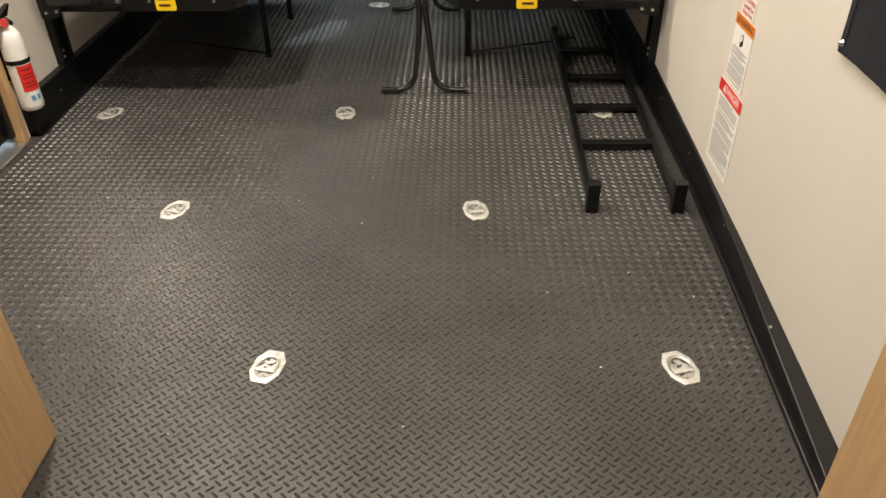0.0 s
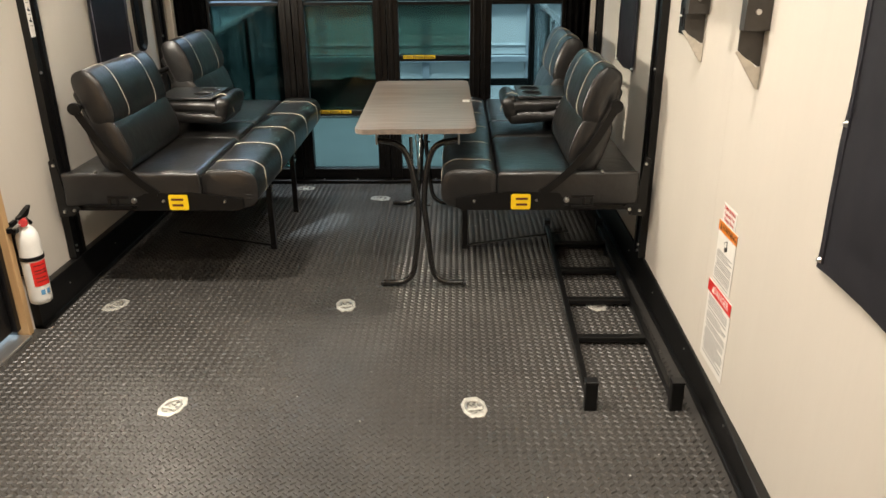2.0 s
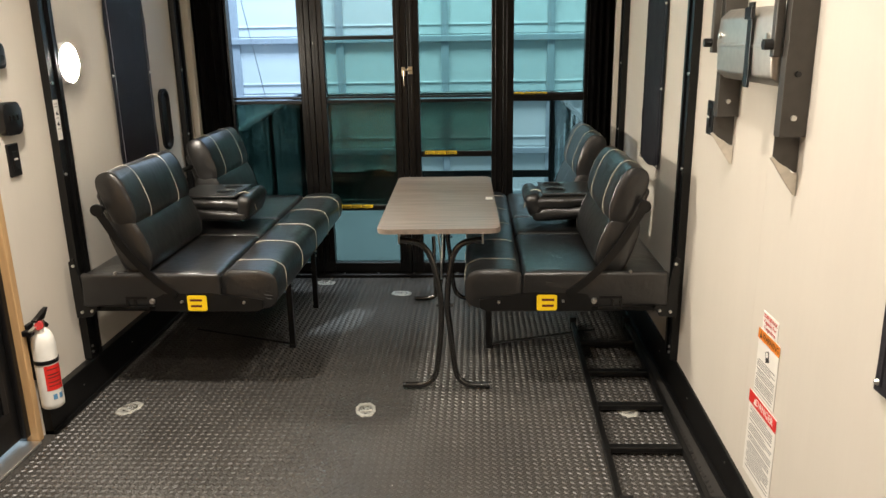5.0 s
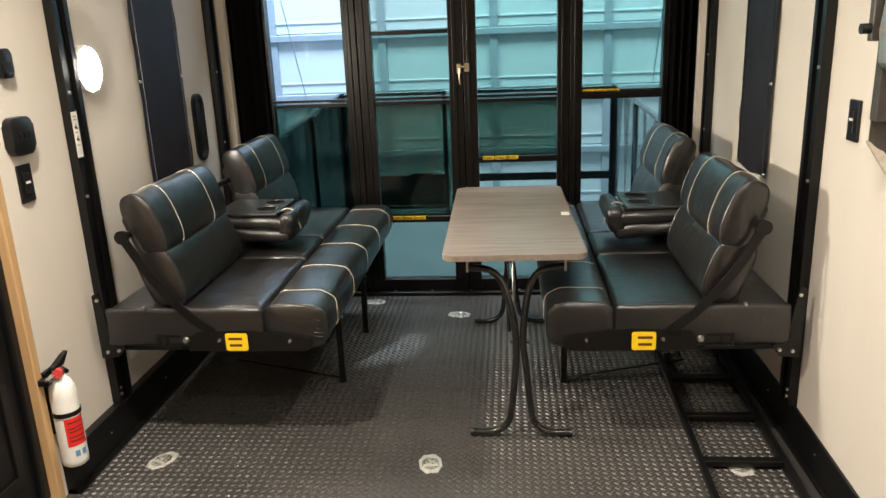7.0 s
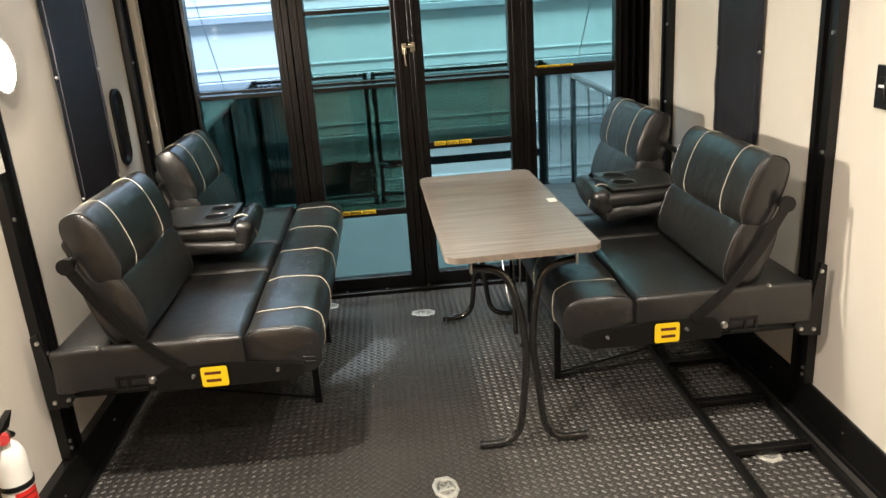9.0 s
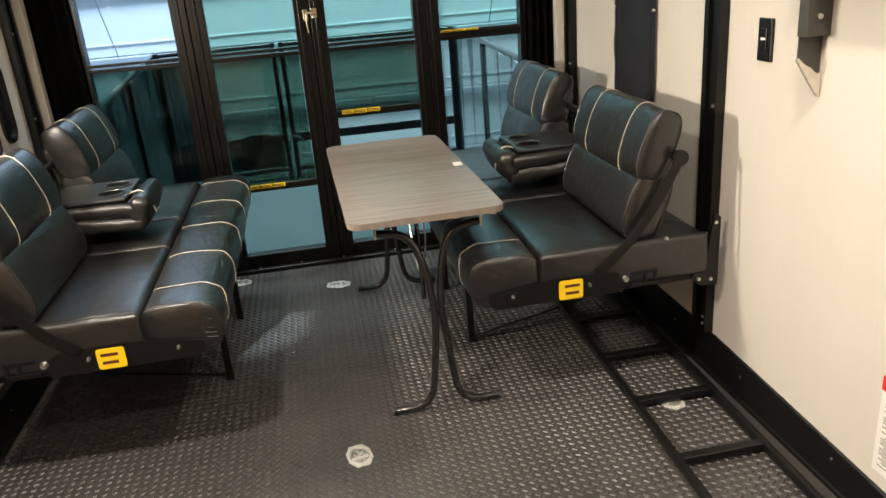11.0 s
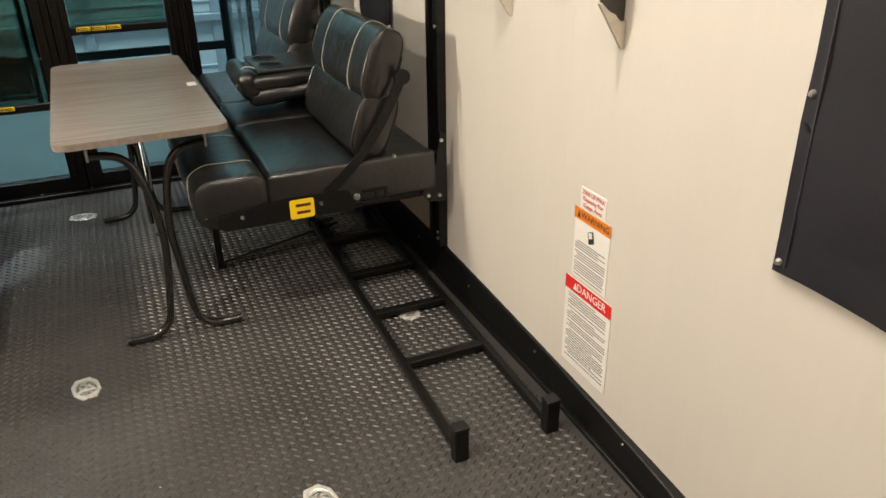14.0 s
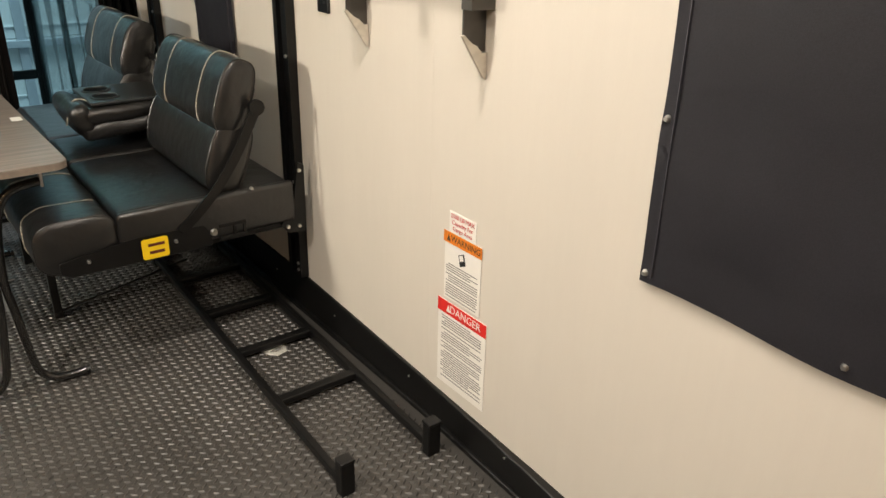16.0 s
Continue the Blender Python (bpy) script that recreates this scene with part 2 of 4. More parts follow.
def ribbon(path, width):
    left, right = [], []
    for i, p in enumerate(path):
        d = (Vector(path[min(i + 1, len(path) - 1)]) - Vector(path[max(i - 1, 0)])).normalized()
        nrm = Vector((-d.y, d.x)) * width / 2
        left.append(tuple(Vector(p) + nrm))
        right.append(tuple(Vector(p) - nrm))
    return left + right[::-1]


def rounded_outline(w, h, r, seg=6):
    out = []
    for cx, cy, a0 in ((w / 2 - r, h / 2 - r, 0), (-w / 2 + r, h / 2 - r, 90), (-w / 2 + r, -h / 2 + r, 180), (w / 2 - r, -h / 2 + r, 270)):
        for k in range(seg + 1):
            a = radians(a0 + 90 * k / seg)
            out.append((cx + r * math.cos(a), cy + r * math.sin(a)))
    return out


def cushion(size, r, m, puff=(0, 0, 0), lumps=0.0, seed=0.0):
    """A stuffed, rounded block at the pose m. puff: how far its sides swell along x, y and z."""
    bm = bmesh.new()
    bmesh.ops.create_cube(bm, size=1)
    bmesh.ops.subdivide_edges(bm, edges=bm.edges[:], cuts=11, use_grid_fill=True)
    half = [s / 2 for s in size]

    def spread(u, h):
        i = round((u + 0.5) * 12)
        if i <= 3:
            return -h + r * i / 3
        if i >= 9:
            return h - r * (12 - i) / 3
        return (-h + r) + (2 * h - 2 * r) * (i - 3) / 6

    for v in bm.verts:
        p = Vector(spread(v.co[k], half[k]) for k in range(3))
        q = Vector(max(-half[k] + r, min(half[k] - r, p[k])) for k in range(3))
        d = p - q
        p = q + d.normalized() * r if d.length > 1e-9 else p
        f = [1 - min(1, abs(p[k]) / half[k]) ** 2 for k in range(3)]
        for k in range(3):
            o = f[(k + 1) % 3] * f[(k + 2) % 3]
            p[k] += puff[k] * o * (p[k] / half[k])
        if lumps:
            p += lumps * noise.noise_vector(p * 14 + Vector((seed, seed * 2, 0))) + lumps * 0.5 * noise.noise_vector(p * 38 + Vector((seed, 0, seed)))
        v.co = m @ p
    return bm


def soft_profile(a, b, front=2.8, back=3.2, count=40):
    """A rounded outline, 2a by 2b; its negative-x half follows front, the other half back."""
    out = []
    for k in range(count):
        q = 2 * math.pi * k / count
        c_, s_ = math.cos(q), math.sin(q)
        e = 2 / (front if c_ < 0 else back)
        out.append((math.copysign(a * abs(c_) ** e, c_), math.copysign(b * abs(s_) ** e, s_)))
    return out


def pillow(profile, length, m, dome=0.010, lumps=0.0, seed=0.0, belly=0.02):
    """A stuffed roll with the given cross-section along y, closed by sewn, slightly domed end panels."""
    bm = bmesh.new()
    h = length / 2
    ends = [(h + dome * 0.92, 0.38), (h + dome * 0.6, 0.72), (h + dome * 0.1, 0.93), (h - 0.003, 0.985), (h - 0.016, 1.0)]
    inner = [(h - 0.016) * u for u in (0.86, 0.7, 0.52, 0.35, 0.17, 0.0)]
    stations = [(-y, f) for y, f in ends] + [(-y, 1 + belly * (1 - (y / h) ** 2)) for y in inner]
    stations += [(-y, f) for y, f in stations[-2::-1]]

    def at(x, y, z):
        p = Vector((x, y, z))
        if lumps:
            p += lumps * noise.noise_vector(p * 14 + Vector((seed, seed * 2, 0))) + lumps * 0.5 * noise.noise_vector(p * 38 + Vector((seed, 0, seed)))
        return bm.verts.new(m @ p)

    rings = [[at(x * f, y, z * f) for x, z in profile] for y, f in stations]
    n_ = len(profile)
    for r0, r1 in zip(rings, rings[1:]):
        for k in range(n_):
            bm.faces.new((r0[k], r0[(k + 1) % n_], r1[(k + 1) % n_], r1[k]))
    for ring, y in ((rings[0], -h - dome), (rings[-1], h + dome)):
        tip = at(0, y, 0)
        for k in range(n_):
            bm.faces.new((ring[k], ring[(k + 1) % n_], tip))
    return bm


def mirrored(bm, side):
    if side < 0:
        for v in bm.verts:
            v.co.x = -v.co.x
        bmesh.ops.reverse_faces(bm, faces=bm.faces[:])
    return bm


def lettering(text, size, m):
    """Lettering as a thin mesh in the plane of the pose m."""
    data = bpy.data.curves.new("lettering", "FONT")
    data.body, data.size, data.align_x, data.align_y, data.extrude = text, size, "CENTER", "CENTER", 0.0003
    data.resolution_u = 2
    tmp = new("lettering", data)
    me = bpy.data.meshes.new_from_object(tmp)
    bpy.data.objects.remove(tmp)
    bpy.data.curves.remove(data)
    bm = bmesh.new()
    bm.from_mesh(me)
    bpy.data.meshes.remove(me)
    bmesh.ops.transform(bm, matrix=m, verts=bm.verts)
    return bm

# ---- setting ----
XW, ZC, YD = 1.225, 2.30, 4.69

single("floor", box(-1.33, 1.33, -1.6, 4.74, -0.06, 0.0), RUBBER, (0, 1.5, 0), "black rubber floor with raised diamond tread", "floor", "structure")
floor = bpy.data.objects["floor"]
single("ceiling", box(-1.33, 1.33, -1.6, 4.75, ZC, ZC + 0.05), CEIL, (0, 1.5, ZC), "plain off-white ceiling", "ceiling", "structure")
single("wall_right", box(XW, XW + 0.06, -1.6, 4.75, 0, ZC), WALL, (XW, 1.5, 0), "cream vinyl-faced side wall with a fine linen grain", "wall", "structure")
bm = box(-XW - 0.06, -XW, 2.672, 4.75, 0, ZC)
add_box(bm, -XW - 0.06, -XW, -1.6, 1.93, 0, ZC)
add_box(bm, -XW - 0.06, -XW, 1.93, 2.672, 1.95, ZC)
single("wall_left", bm, WALL, (-XW, 1.5, 0), "cream vinyl-faced side wall with the entry door in it", "wall", "structure")
single("wall_back", box(-1.33, 1.33, -1.66, -1.6, 0, ZC), WALL, (0, -1.6, 0), "plain cream wall closing the next room", "wall", "structure")
bm = box(-XW, -0.465, 0.62, 1.223, 0, ZC, 0.004)
single("partition_1", bm, WOOD, (-0.8, 0.9, 0), "honey-coloured maple end panel of a partition", "partition", "structure")
single("partition_2", box(0.957, XW, 0.45, 0.80, 0, ZC, 0.004), WOOD, (1.1, 0.6, 0), "honey-coloured maple jamb of a wide passage", "partition", "structure")
single("wall_end", box(-XW - 0.06, XW + 0.06, YD - 0.03, YD + 0.05, 2.02, ZC), BRONZE, (0, YD, 2.02), "dark bronze header over glass patio doors", "wall", "structure")


def along(stations, outer):
    """A board against a side wall: each station gives y, inner x and top z; its back stands at outer."""
    bm = bmesh.new()
    rings = [[bm.verts.new(p) for p in ((outer, y, 0), (xi, y, 0), (xi, y, z - 0.003), (xi + math.copysign(0.003, outer - xi), y, z), (outer, y, z))] for y, xi, z in stations]
    for r0, r1 in zip(rings, rings[1:]):
        for k in range(5):
            bm.faces.new((r0[k], r0[(k + 1) % 5], r1[(k + 1) % 5], r1[k]))
    bm.faces.new(rings[0])
    bm.faces.new(rings[-1][::-1])
    return bm


def baseboard(name, wall, stations, screws):
    mid = (stations[0][0] + stations[-1][0]) / 2
    b = thing(name, (wall, mid, 0), "black vinyl baseboard along the cream wall", "baseboard", kind="structure")
    part("board", along(stations, wall), BASE, b)
    out = -0.012 if wall > 0 else 0.012
    part("foot_strip", along([(y, xi + out, 0.016) for y, xi, z in stations], wall - out * 0.1), STEEL, b)
    for sy in screws:
        for (ya, xa, za), (yb, xb, zb) in zip(stations, stations[1:]):
            if ya <= sy <= yb:
                xi = xa + (xb - xa) * (sy - ya) / (yb - ya)
                part("screw", rod((xi - out * 0.2, sy, 0.085), (xi + out * 0.25, sy, 0.085), 0.0035, 8), BOLT, b)


baseboard("baseboard_1", XW, [(0.80, 1.161, 0.020), (1.3, 1.181, 0.058), (1.85, 1.203, 0.097), (2.3, 1.217, 0.117), (2.65, 1.217, 0.133), (3.1, 1.217, 0.152), (4.62, 1.217, 0.160)], (1.5, 1.95, 2.4, 2.85, 3.3))
baseboard("baseboard_2", -XW, [(2.70, -1.192, 0.15), (3.0, -1.192, 0.150), (4.62, -1.192, 0.150)], (2.95, 3.4))

# diamond tread of the floor: lugs crossed in turn
a = 0.0285
lugs_v, lugs_f = [], []
rng = np.random.default_rng(4)
shape = np.array([(-0.0115, 0, 0), (-0.005, -0.0037, 0), (0.005, -0.0037, 0), (0.0115, 0, 0), (0.005, 0.0037, 0), (-0.005, 0.0037, 0), (-0.0070, 0, 0.0036), (0.0070, 0, 0.0036)])
faces = [(0, 1, 6), (1, 2, 7, 6), (2, 3, 7), (3, 4, 7), (4, 5, 6, 7), (5, 0, 6)]
nx, ny = int(2.36 / a), int(3.86 / a)
for i in range(nx + 1):
    for j in range(ny + 1):
        for kind_ in (0, 1):
            cx, cy = -1.18 + i * a + kind_ * a / 2, 0.78 + j * a + kind_ * a / 2
            if abs(cx) > 1.185 or cy > 4.63:
                continue
            ang = radians(38 if kind_ else -38)
            c, s = math.cos(ang), math.sin(ang)
            base = len(lugs_v)
            wear = rng.uniform(0.8, 1.1)
            for x, y, z in shape:
                lugs_v.append((cx + c * x - s * y, cy - 1.5 + s * x + c * y, z * wear - (0.0002 if z == 0 else 0)))
            lugs_f.extend(tuple(base + k for k in f) for f in faces)
me = bpy.data.meshes.new("diamond_tread")
me.from_pydata(lugs_v, [], lugs_f)
me.materials.append(LUG)
tread = new("diamond_tread", me)
tread.parent = floor
tagged(tread, "raised black rubber diamond lugs", kind="stuff")

# scuffs and crumbs on the tread
bm = bmesh.new()
for k in range(40):
    x, y = rng.uniform(-1.1, 1.1), rng.uniform(1.2, 4.2)
    s = rng.uniform(0.0010, 0.0026)
    bmesh.ops.create_icosphere(bm, subdivisions=1, radius=s, matrix=Matrix.Translation((x, y - 1.5, s * 0.6)) @ Matrix.Diagonal((1.5, 1, 0.6, 1)))
me = bpy.data.meshes.new("crumb")
bm.to_mesh(me), bm.free()
me.materials.append(PAPER)
crumbs = new("crumbs", me)
crumbs.location = (0, 1.5, 0)
tagged(crumbs, "pale specks of sawdust on the rubber floor", "crumbs", kind="stuff")

# entry door in the left wall
d = thing("door_1", (-XW, 2.3, 0), "closed black entry door in a honey maple trim", "door", kind="structure")
part("door_leaf", box(-1.285, -1.262, 1.94, 2.62, 0.03, 1.93, 0.004), BLACKP, d)
for z0, z1 in ((0.14, 0.62), (0.72, 1.05), (1.15, 1.80)):
    bm = bmesh.new()
    for b in ((2.02, 2.56, z0, z0 + 0.03), (2.02, 2.56, z1 - 0.03, z1), (2.02, 2.05, z0 + 0.03, z1 - 0.03), (2.53, 2.56, z0 + 0.03, z1 - 0.03)):
        add_box(bm, -1.262, -1.252, b[0], b[1], b[2], b[3], 0.003)
    part("raised_moulding", bm, BLACKP, d)
bm = box(-1.262, -1.235, 2.54, 2.60, 0.92, 1.06, 0.008)
lock = part("lock", bm, BLACKP, d)
part("lever", box(-1.235, -1.222, 2.48, 2.59, 1.0, 1.02, 0.004), BOLT, lock, "bright metal lever")
part("weather_seal", box(-1.262, -1.240, 2.610, 2.640, 0.03, 1.93, 0.005), BLACKP, d)
part("side_trim", box(-1.262, -1.213, 2.640, 2.672, 0, 1.95, 0.004), WOOD, d, "honey maple side trim")
part("side_trim", box(-1.262, -1.208, 1.90, 1.94, 0, 1.95, 0.004), WOOD, d, "honey maple side trim")
part("head_trim", box(-1.262, -1.208, 1.90, 2.672, 1.95, 2.0, 0.004), WOOD, d, "honey maple head trim")
part("threshold", box(-1.29, -1.198, 1.94, 2.632, 0, 0.012, 0.004), ALU, d, "worn aluminium threshold")

# glass patio wall
GLAZING = (
    ("window_1", -1.065, -0.535, -1.020, -0.607, None, 1.09, 0.09, None),
    ("door_2", -0.531, 0.017, -0.460, -0.055, 0.43, 1.43, None, (-0.40, 0.43)),
    ("door_3", 0.021, 0.569, 0.090, 0.508, 0.755, 1.74, None, (0.115, 0.755)),
    ("window_2", 0.573, 1.090, 0.635, 1.050, 1.09, 1.98, None, (0.64, 1.09)),
)
for name, x0, x1, g0, g1, sash0, sash1, dark0, labels in GLAZING:
    w = thing(name, ((x0 + x1) / 2, YD, 0), "tinted glass in a dark bronze aluminium frame", "glass door" if name.startswith("door") else "window", kind="structure")
    y0, y1 = YD - 0.03, YD + 0.03
    for s0, s1 in ((x0, g0), (g1, x1)):
        st = part("stile", box(s0, s1, y0, y1, 0.0, 2.02, 0.003), BRONZE, w)
        m0, m1 = (s0 + 0.02, s1 - 0.03) if s1 - s0 > 0.06 else (s0 + 0.01, s1 - 0.012)
        part("glazing_bead", box(m0, m1, y0 - 0.008, y0 + 0.002, 0.09, 1.99, 0.003), BRONZE, st)
    part("bottom_rail", box(g0, g1, y0, y1, 0.0, 0.085, 0.003), BRONZE, w)
    part("top_rail", box(g0, g1, y0, y1, 1.98, 2.02, 0.003), BRONZE, w)
    part("middle_rail", box(g0, g1, y0 + 0.012, y1 - 0.004, 1.062, 1.080, 0.002), BRONZE, w)
    part("middle_rail", box(g0, g1, y0 + 0.004, y1 - 0.02, 1.090, 1.102, 0.002), BRONZE, w)
    pane = part("pane", box(g0, g1, YD + 0.012, YD + 0.016, 0.085, 1.98), GLASS_CLEAR if name == "window_1" else GLASS_TEAL, w)
    pane.visible_shadow = False
    if sash0 is not None:
        if sash0 < 1.0:
            q = part("sash_pane", box(g0 + 0.002, g1 - 0.002, YD - 0.008, YD - 0.004, sash0 + 0.02, 1.075), GLASS_DARK, w, "dark smoked sash glass")
            q.visible_shadow = False
        q = part("sash_pane", box(g0 + 0.002, g1 - 0.002, YD - 0.008, YD - 0.004, 1.085, sash1), GLASS_GREEN, w, "green tinted sash glass")
        q.visible_shadow = False
        rail = part("sash_rail", box(g0, g1, YD - 0.022, YD, sash0 - 0.014, sash0 + 0.02, 0.003), BRONZE, w)
        if sash1 < 1.9:
            part("sash_rail", box(g0, g1, YD - 0.018, YD, sash1 - 0.008, sash1 + 0.012, 0.003), BRONZE, w)
    else:
        q = part("sash_pane", box(g0 + 0.002, g1 - 0.002, YD - 0.008, YD - 0.004, dark0, 1.075), GLASS_DARK, w, "dark smoked sash glass")
        q.visible_shadow = False
    if labels:
        lx, lz = labels
        for k in range(3):
            s = part("warning_sticker", box(lx + k * 0.065, lx + k * 0.065 + 0.058, YD - 0.025, YD - 0.0225, lz + 0.003, lz + 0.022), YELLOW, w, "small yellow warning sticker")
            part("text_bar", box(lx + k * 0.065 + 0.014, lx + k * 0.065 + 0.054, YD - 0.026, YD - 0.0252, lz + 0.006, lz + 0.010), INK, s)
            part("text_bar", box(lx + k * 0.065 + 0.014, lx + k * 0.065 + 0.046, YD - 0.026, YD - 0.0252, lz + 0.013, lz + 0.017), INK, s)
            part("symbol", box(lx + k * 0.065 + 0.003, lx + k * 0.065 + 0.011, YD - 0.026, YD - 0.0252, lz + 0.006, lz + 0.018), INK, s)
for gx in (-0.533, 0.019, 0.571):
    single("mullion", box(gx - 0.018, gx + 0.018, YD + 0.0305, YD + 0.042, 0.0, 2.02, 0.002), BRONZE, (gx, YD + 0.036, 0.0), "dark bronze mullion behind the glass panels", "mullion", "structure")
latch = thing("door_latch", (0.025, YD - 0.03, 1.24), "bright nickel slide latch across the two glass doors", "latch")
part("plate", box(-0.012, 0.010, YD - 0.041, YD - 0.038, 1.215, 1.265, 0.001), BRASS, latch)
part("plate", box(0.028, 0.052, YD - 0.041, YD - 0.038, 1.225, 1.268, 0.001), BRASS, latch)
part("bolt", rod((-0.005, YD - 0.047, 1.25), (0.045, YD - 0.047, 1.25), 0.006, 10), BRASS, latch, smooth=True)
part("chain", tube(smooth_line([(0.002, YD - 0.046, 1.245), (0.0, YD - 0.046, 1.20), (0.003, YD - 0.044, 1.16)]), 0.0028, 6), BRASS, latch)
single("door_sill", box(-1.10, 1.10, YD - 0.075, YD - 0.03, 0, 0.022, 0.004), BRONZE, (0, YD, 0), "low dark bronze sill under the glass doors", "sill", "structure")
sill = bpy.data.objects["door_sill"]
for gx, gz in ((-0.40, 0.023), (-0.19, 0.023), (0.03, 0.023), (0.30, 0.023)):
    part("screw", rod((gx, YD - 0.05, gz - 0.002), (gx, YD - 0.05, gz + 0.004), 0.006, 8), BOLT, sill)
single("wall_seam", box(XW - 0.0003, XW + 0.001, 2.312, 2.317, 0.14, ZC), WALL, (XW, 2.317, 0.14), "faint joint strip between cream wall panels", "trim", "structure")


def folds(x0, x1, y, z0, z1, count, depth):
    bm = bmesh.new()
    cols = []
    nn = count * 8
    for i in range(nn + 1):
        u = i / nn
        off = depth * (math.sin(u * count * 2 * math.pi) + 0.4 * math.sin(u * count * 3.3 + 1))
        cols.append([bm.verts.new((x0 + (x1 - x0) * u, y + off * (0.75 + 0.25 * k / 8), z0 + (z1 - z0) * k / 8)) for k in range(9)])
    for c0, c1 in zip(cols, cols[1:]):
        for k in range(8):
            bm.faces.new((c0[k], c1[k], c1[k + 1], c0[k + 1]))
    bmesh.ops.solidify(bm, geom=bm.faces[:], thickness=0.004)
    return bm


for x0, x1 in ((-1.21, -1.03), (1.06, 1.21)):
    single("curtain", folds(x0, x1, YD - 0.055, 0.01, 2.02, 4, 0.014), CURTAIN, ((x0 + x1) / 2, YD - 0.055, 0.01), "black pleated curtain drawn beside the glass doors", "curtain", smooth=True, group="door curtains")
    single("corner_wall", box(min(x0, x1) - 0.02, max(x0, x1) + 0.02, YD - 0.03, YD + 0.03, 0, 2.02), BRONZE, ((x0 + x1) / 2, YD, 0), "dark bronze end panel beside the glass doors", "wall", "structure")

# bed-lift tracks
for side in (1, -1):
    for y0, y1, z0 in ((3.045, 3.138, 0.155), (4.36, 4.45, 0.15)):
        tr = thing("lift_track", (side * 1.20, (y0 + y1) / 2, z0), "black steel lift channel screwed upright to the wall", "rail", "bed lift tracks")
        bm = bmesh.new()
        add_prism(bm, [(side * 1.224, y0), (side * 1.194, y0), (side * 1.194, y0 + 0.030), (side * 1.208, y0 + 0.030), (side * 1.208, y1 - 0.026), (side * 1.194, y1 - 0.026), (side * 1.194, y1), (side * 1.224, y1)], "z", z0, ZC - 0.01)
        part("channel", bm, STEEL, tr)
        bm = bmesh.new()
        for k in range(150):
            z = z0 + 0.3 + k * 0.012
            add_box(bm, side * 1.2075, side * 1.204, (y0 + y1) / 2 - 0.008, (y0 + y1) / 2 + 0.008, z, z + 0.006)
        part("rack_teeth", bm, STEEL, tr)
        for z in (0.03, 0.055, 0.25, 0.30, 0.36, 0.78, 1.13):
            part("bolt", rod((side * 1.196, y0 + 0.015, z0 + z), (side * 1.189, y0 + 0.015, z0 + z), 0.006, 8), BOLT, tr)
# pale corner posts
for side in (1, -1):
    single("corner_trim", box(side * 1.224, side * 1.19, 4.55, 4.60, 0.15, ZC - 0.01, 0.003), WALL, (side * 1.2, 4.57, 0.15), "slim off-white corner strip beside the curtain", "trim", "structure")


def lathe(prof, cx, cy, seg=28):
    bm = bmesh.new()
    rings = [[bm.verts.new((cx + r * math.cos(2 * math.pi * k / seg), cy + r * math.sin(2 * math.pi * k / seg), z)) for k in range(seg)] if r else [bm.verts.new((cx, cy, z))] for r, z in prof]
    for r0, r1 in zip(rings, rings[1:]):
        for k in range(seg):
            q = [r0[k % len(r0)], r0[(k + 1) % len(r0)], r1[(k + 1) % len(r1)], r1[k % len(r1)]]
            q = list(dict.fromkeys(q))
            if len(q) > 2:
                bm.faces.new(q)
    return bm


def wrap(cx, cy, r, a0, a1, z0, z1, seg=12):
    """A curved patch round an upright cylinder."""
    bm = bmesh.new()
    out = []
    for k in range(seg + 1):
        a_ = radians(a0 + (a1 - a0) * k / seg)
        out.append([bm.verts.new((cx + rr * math.cos(a_), cy + rr * math.sin(a_), z)) for rr, z in ((r, z0), (r, z1), (r + 0.0008, z1), (r + 0.0008, z0))])
    for p, q in zip(out, out[1:]):
        for k in range(4):
            bm.faces.new((p[k], p[(k + 1) % 4], q[(k + 1) % 4], q[k]))
    bm.faces.new(out[0]), bm.faces.new(out[-1][::-1])
    return bm


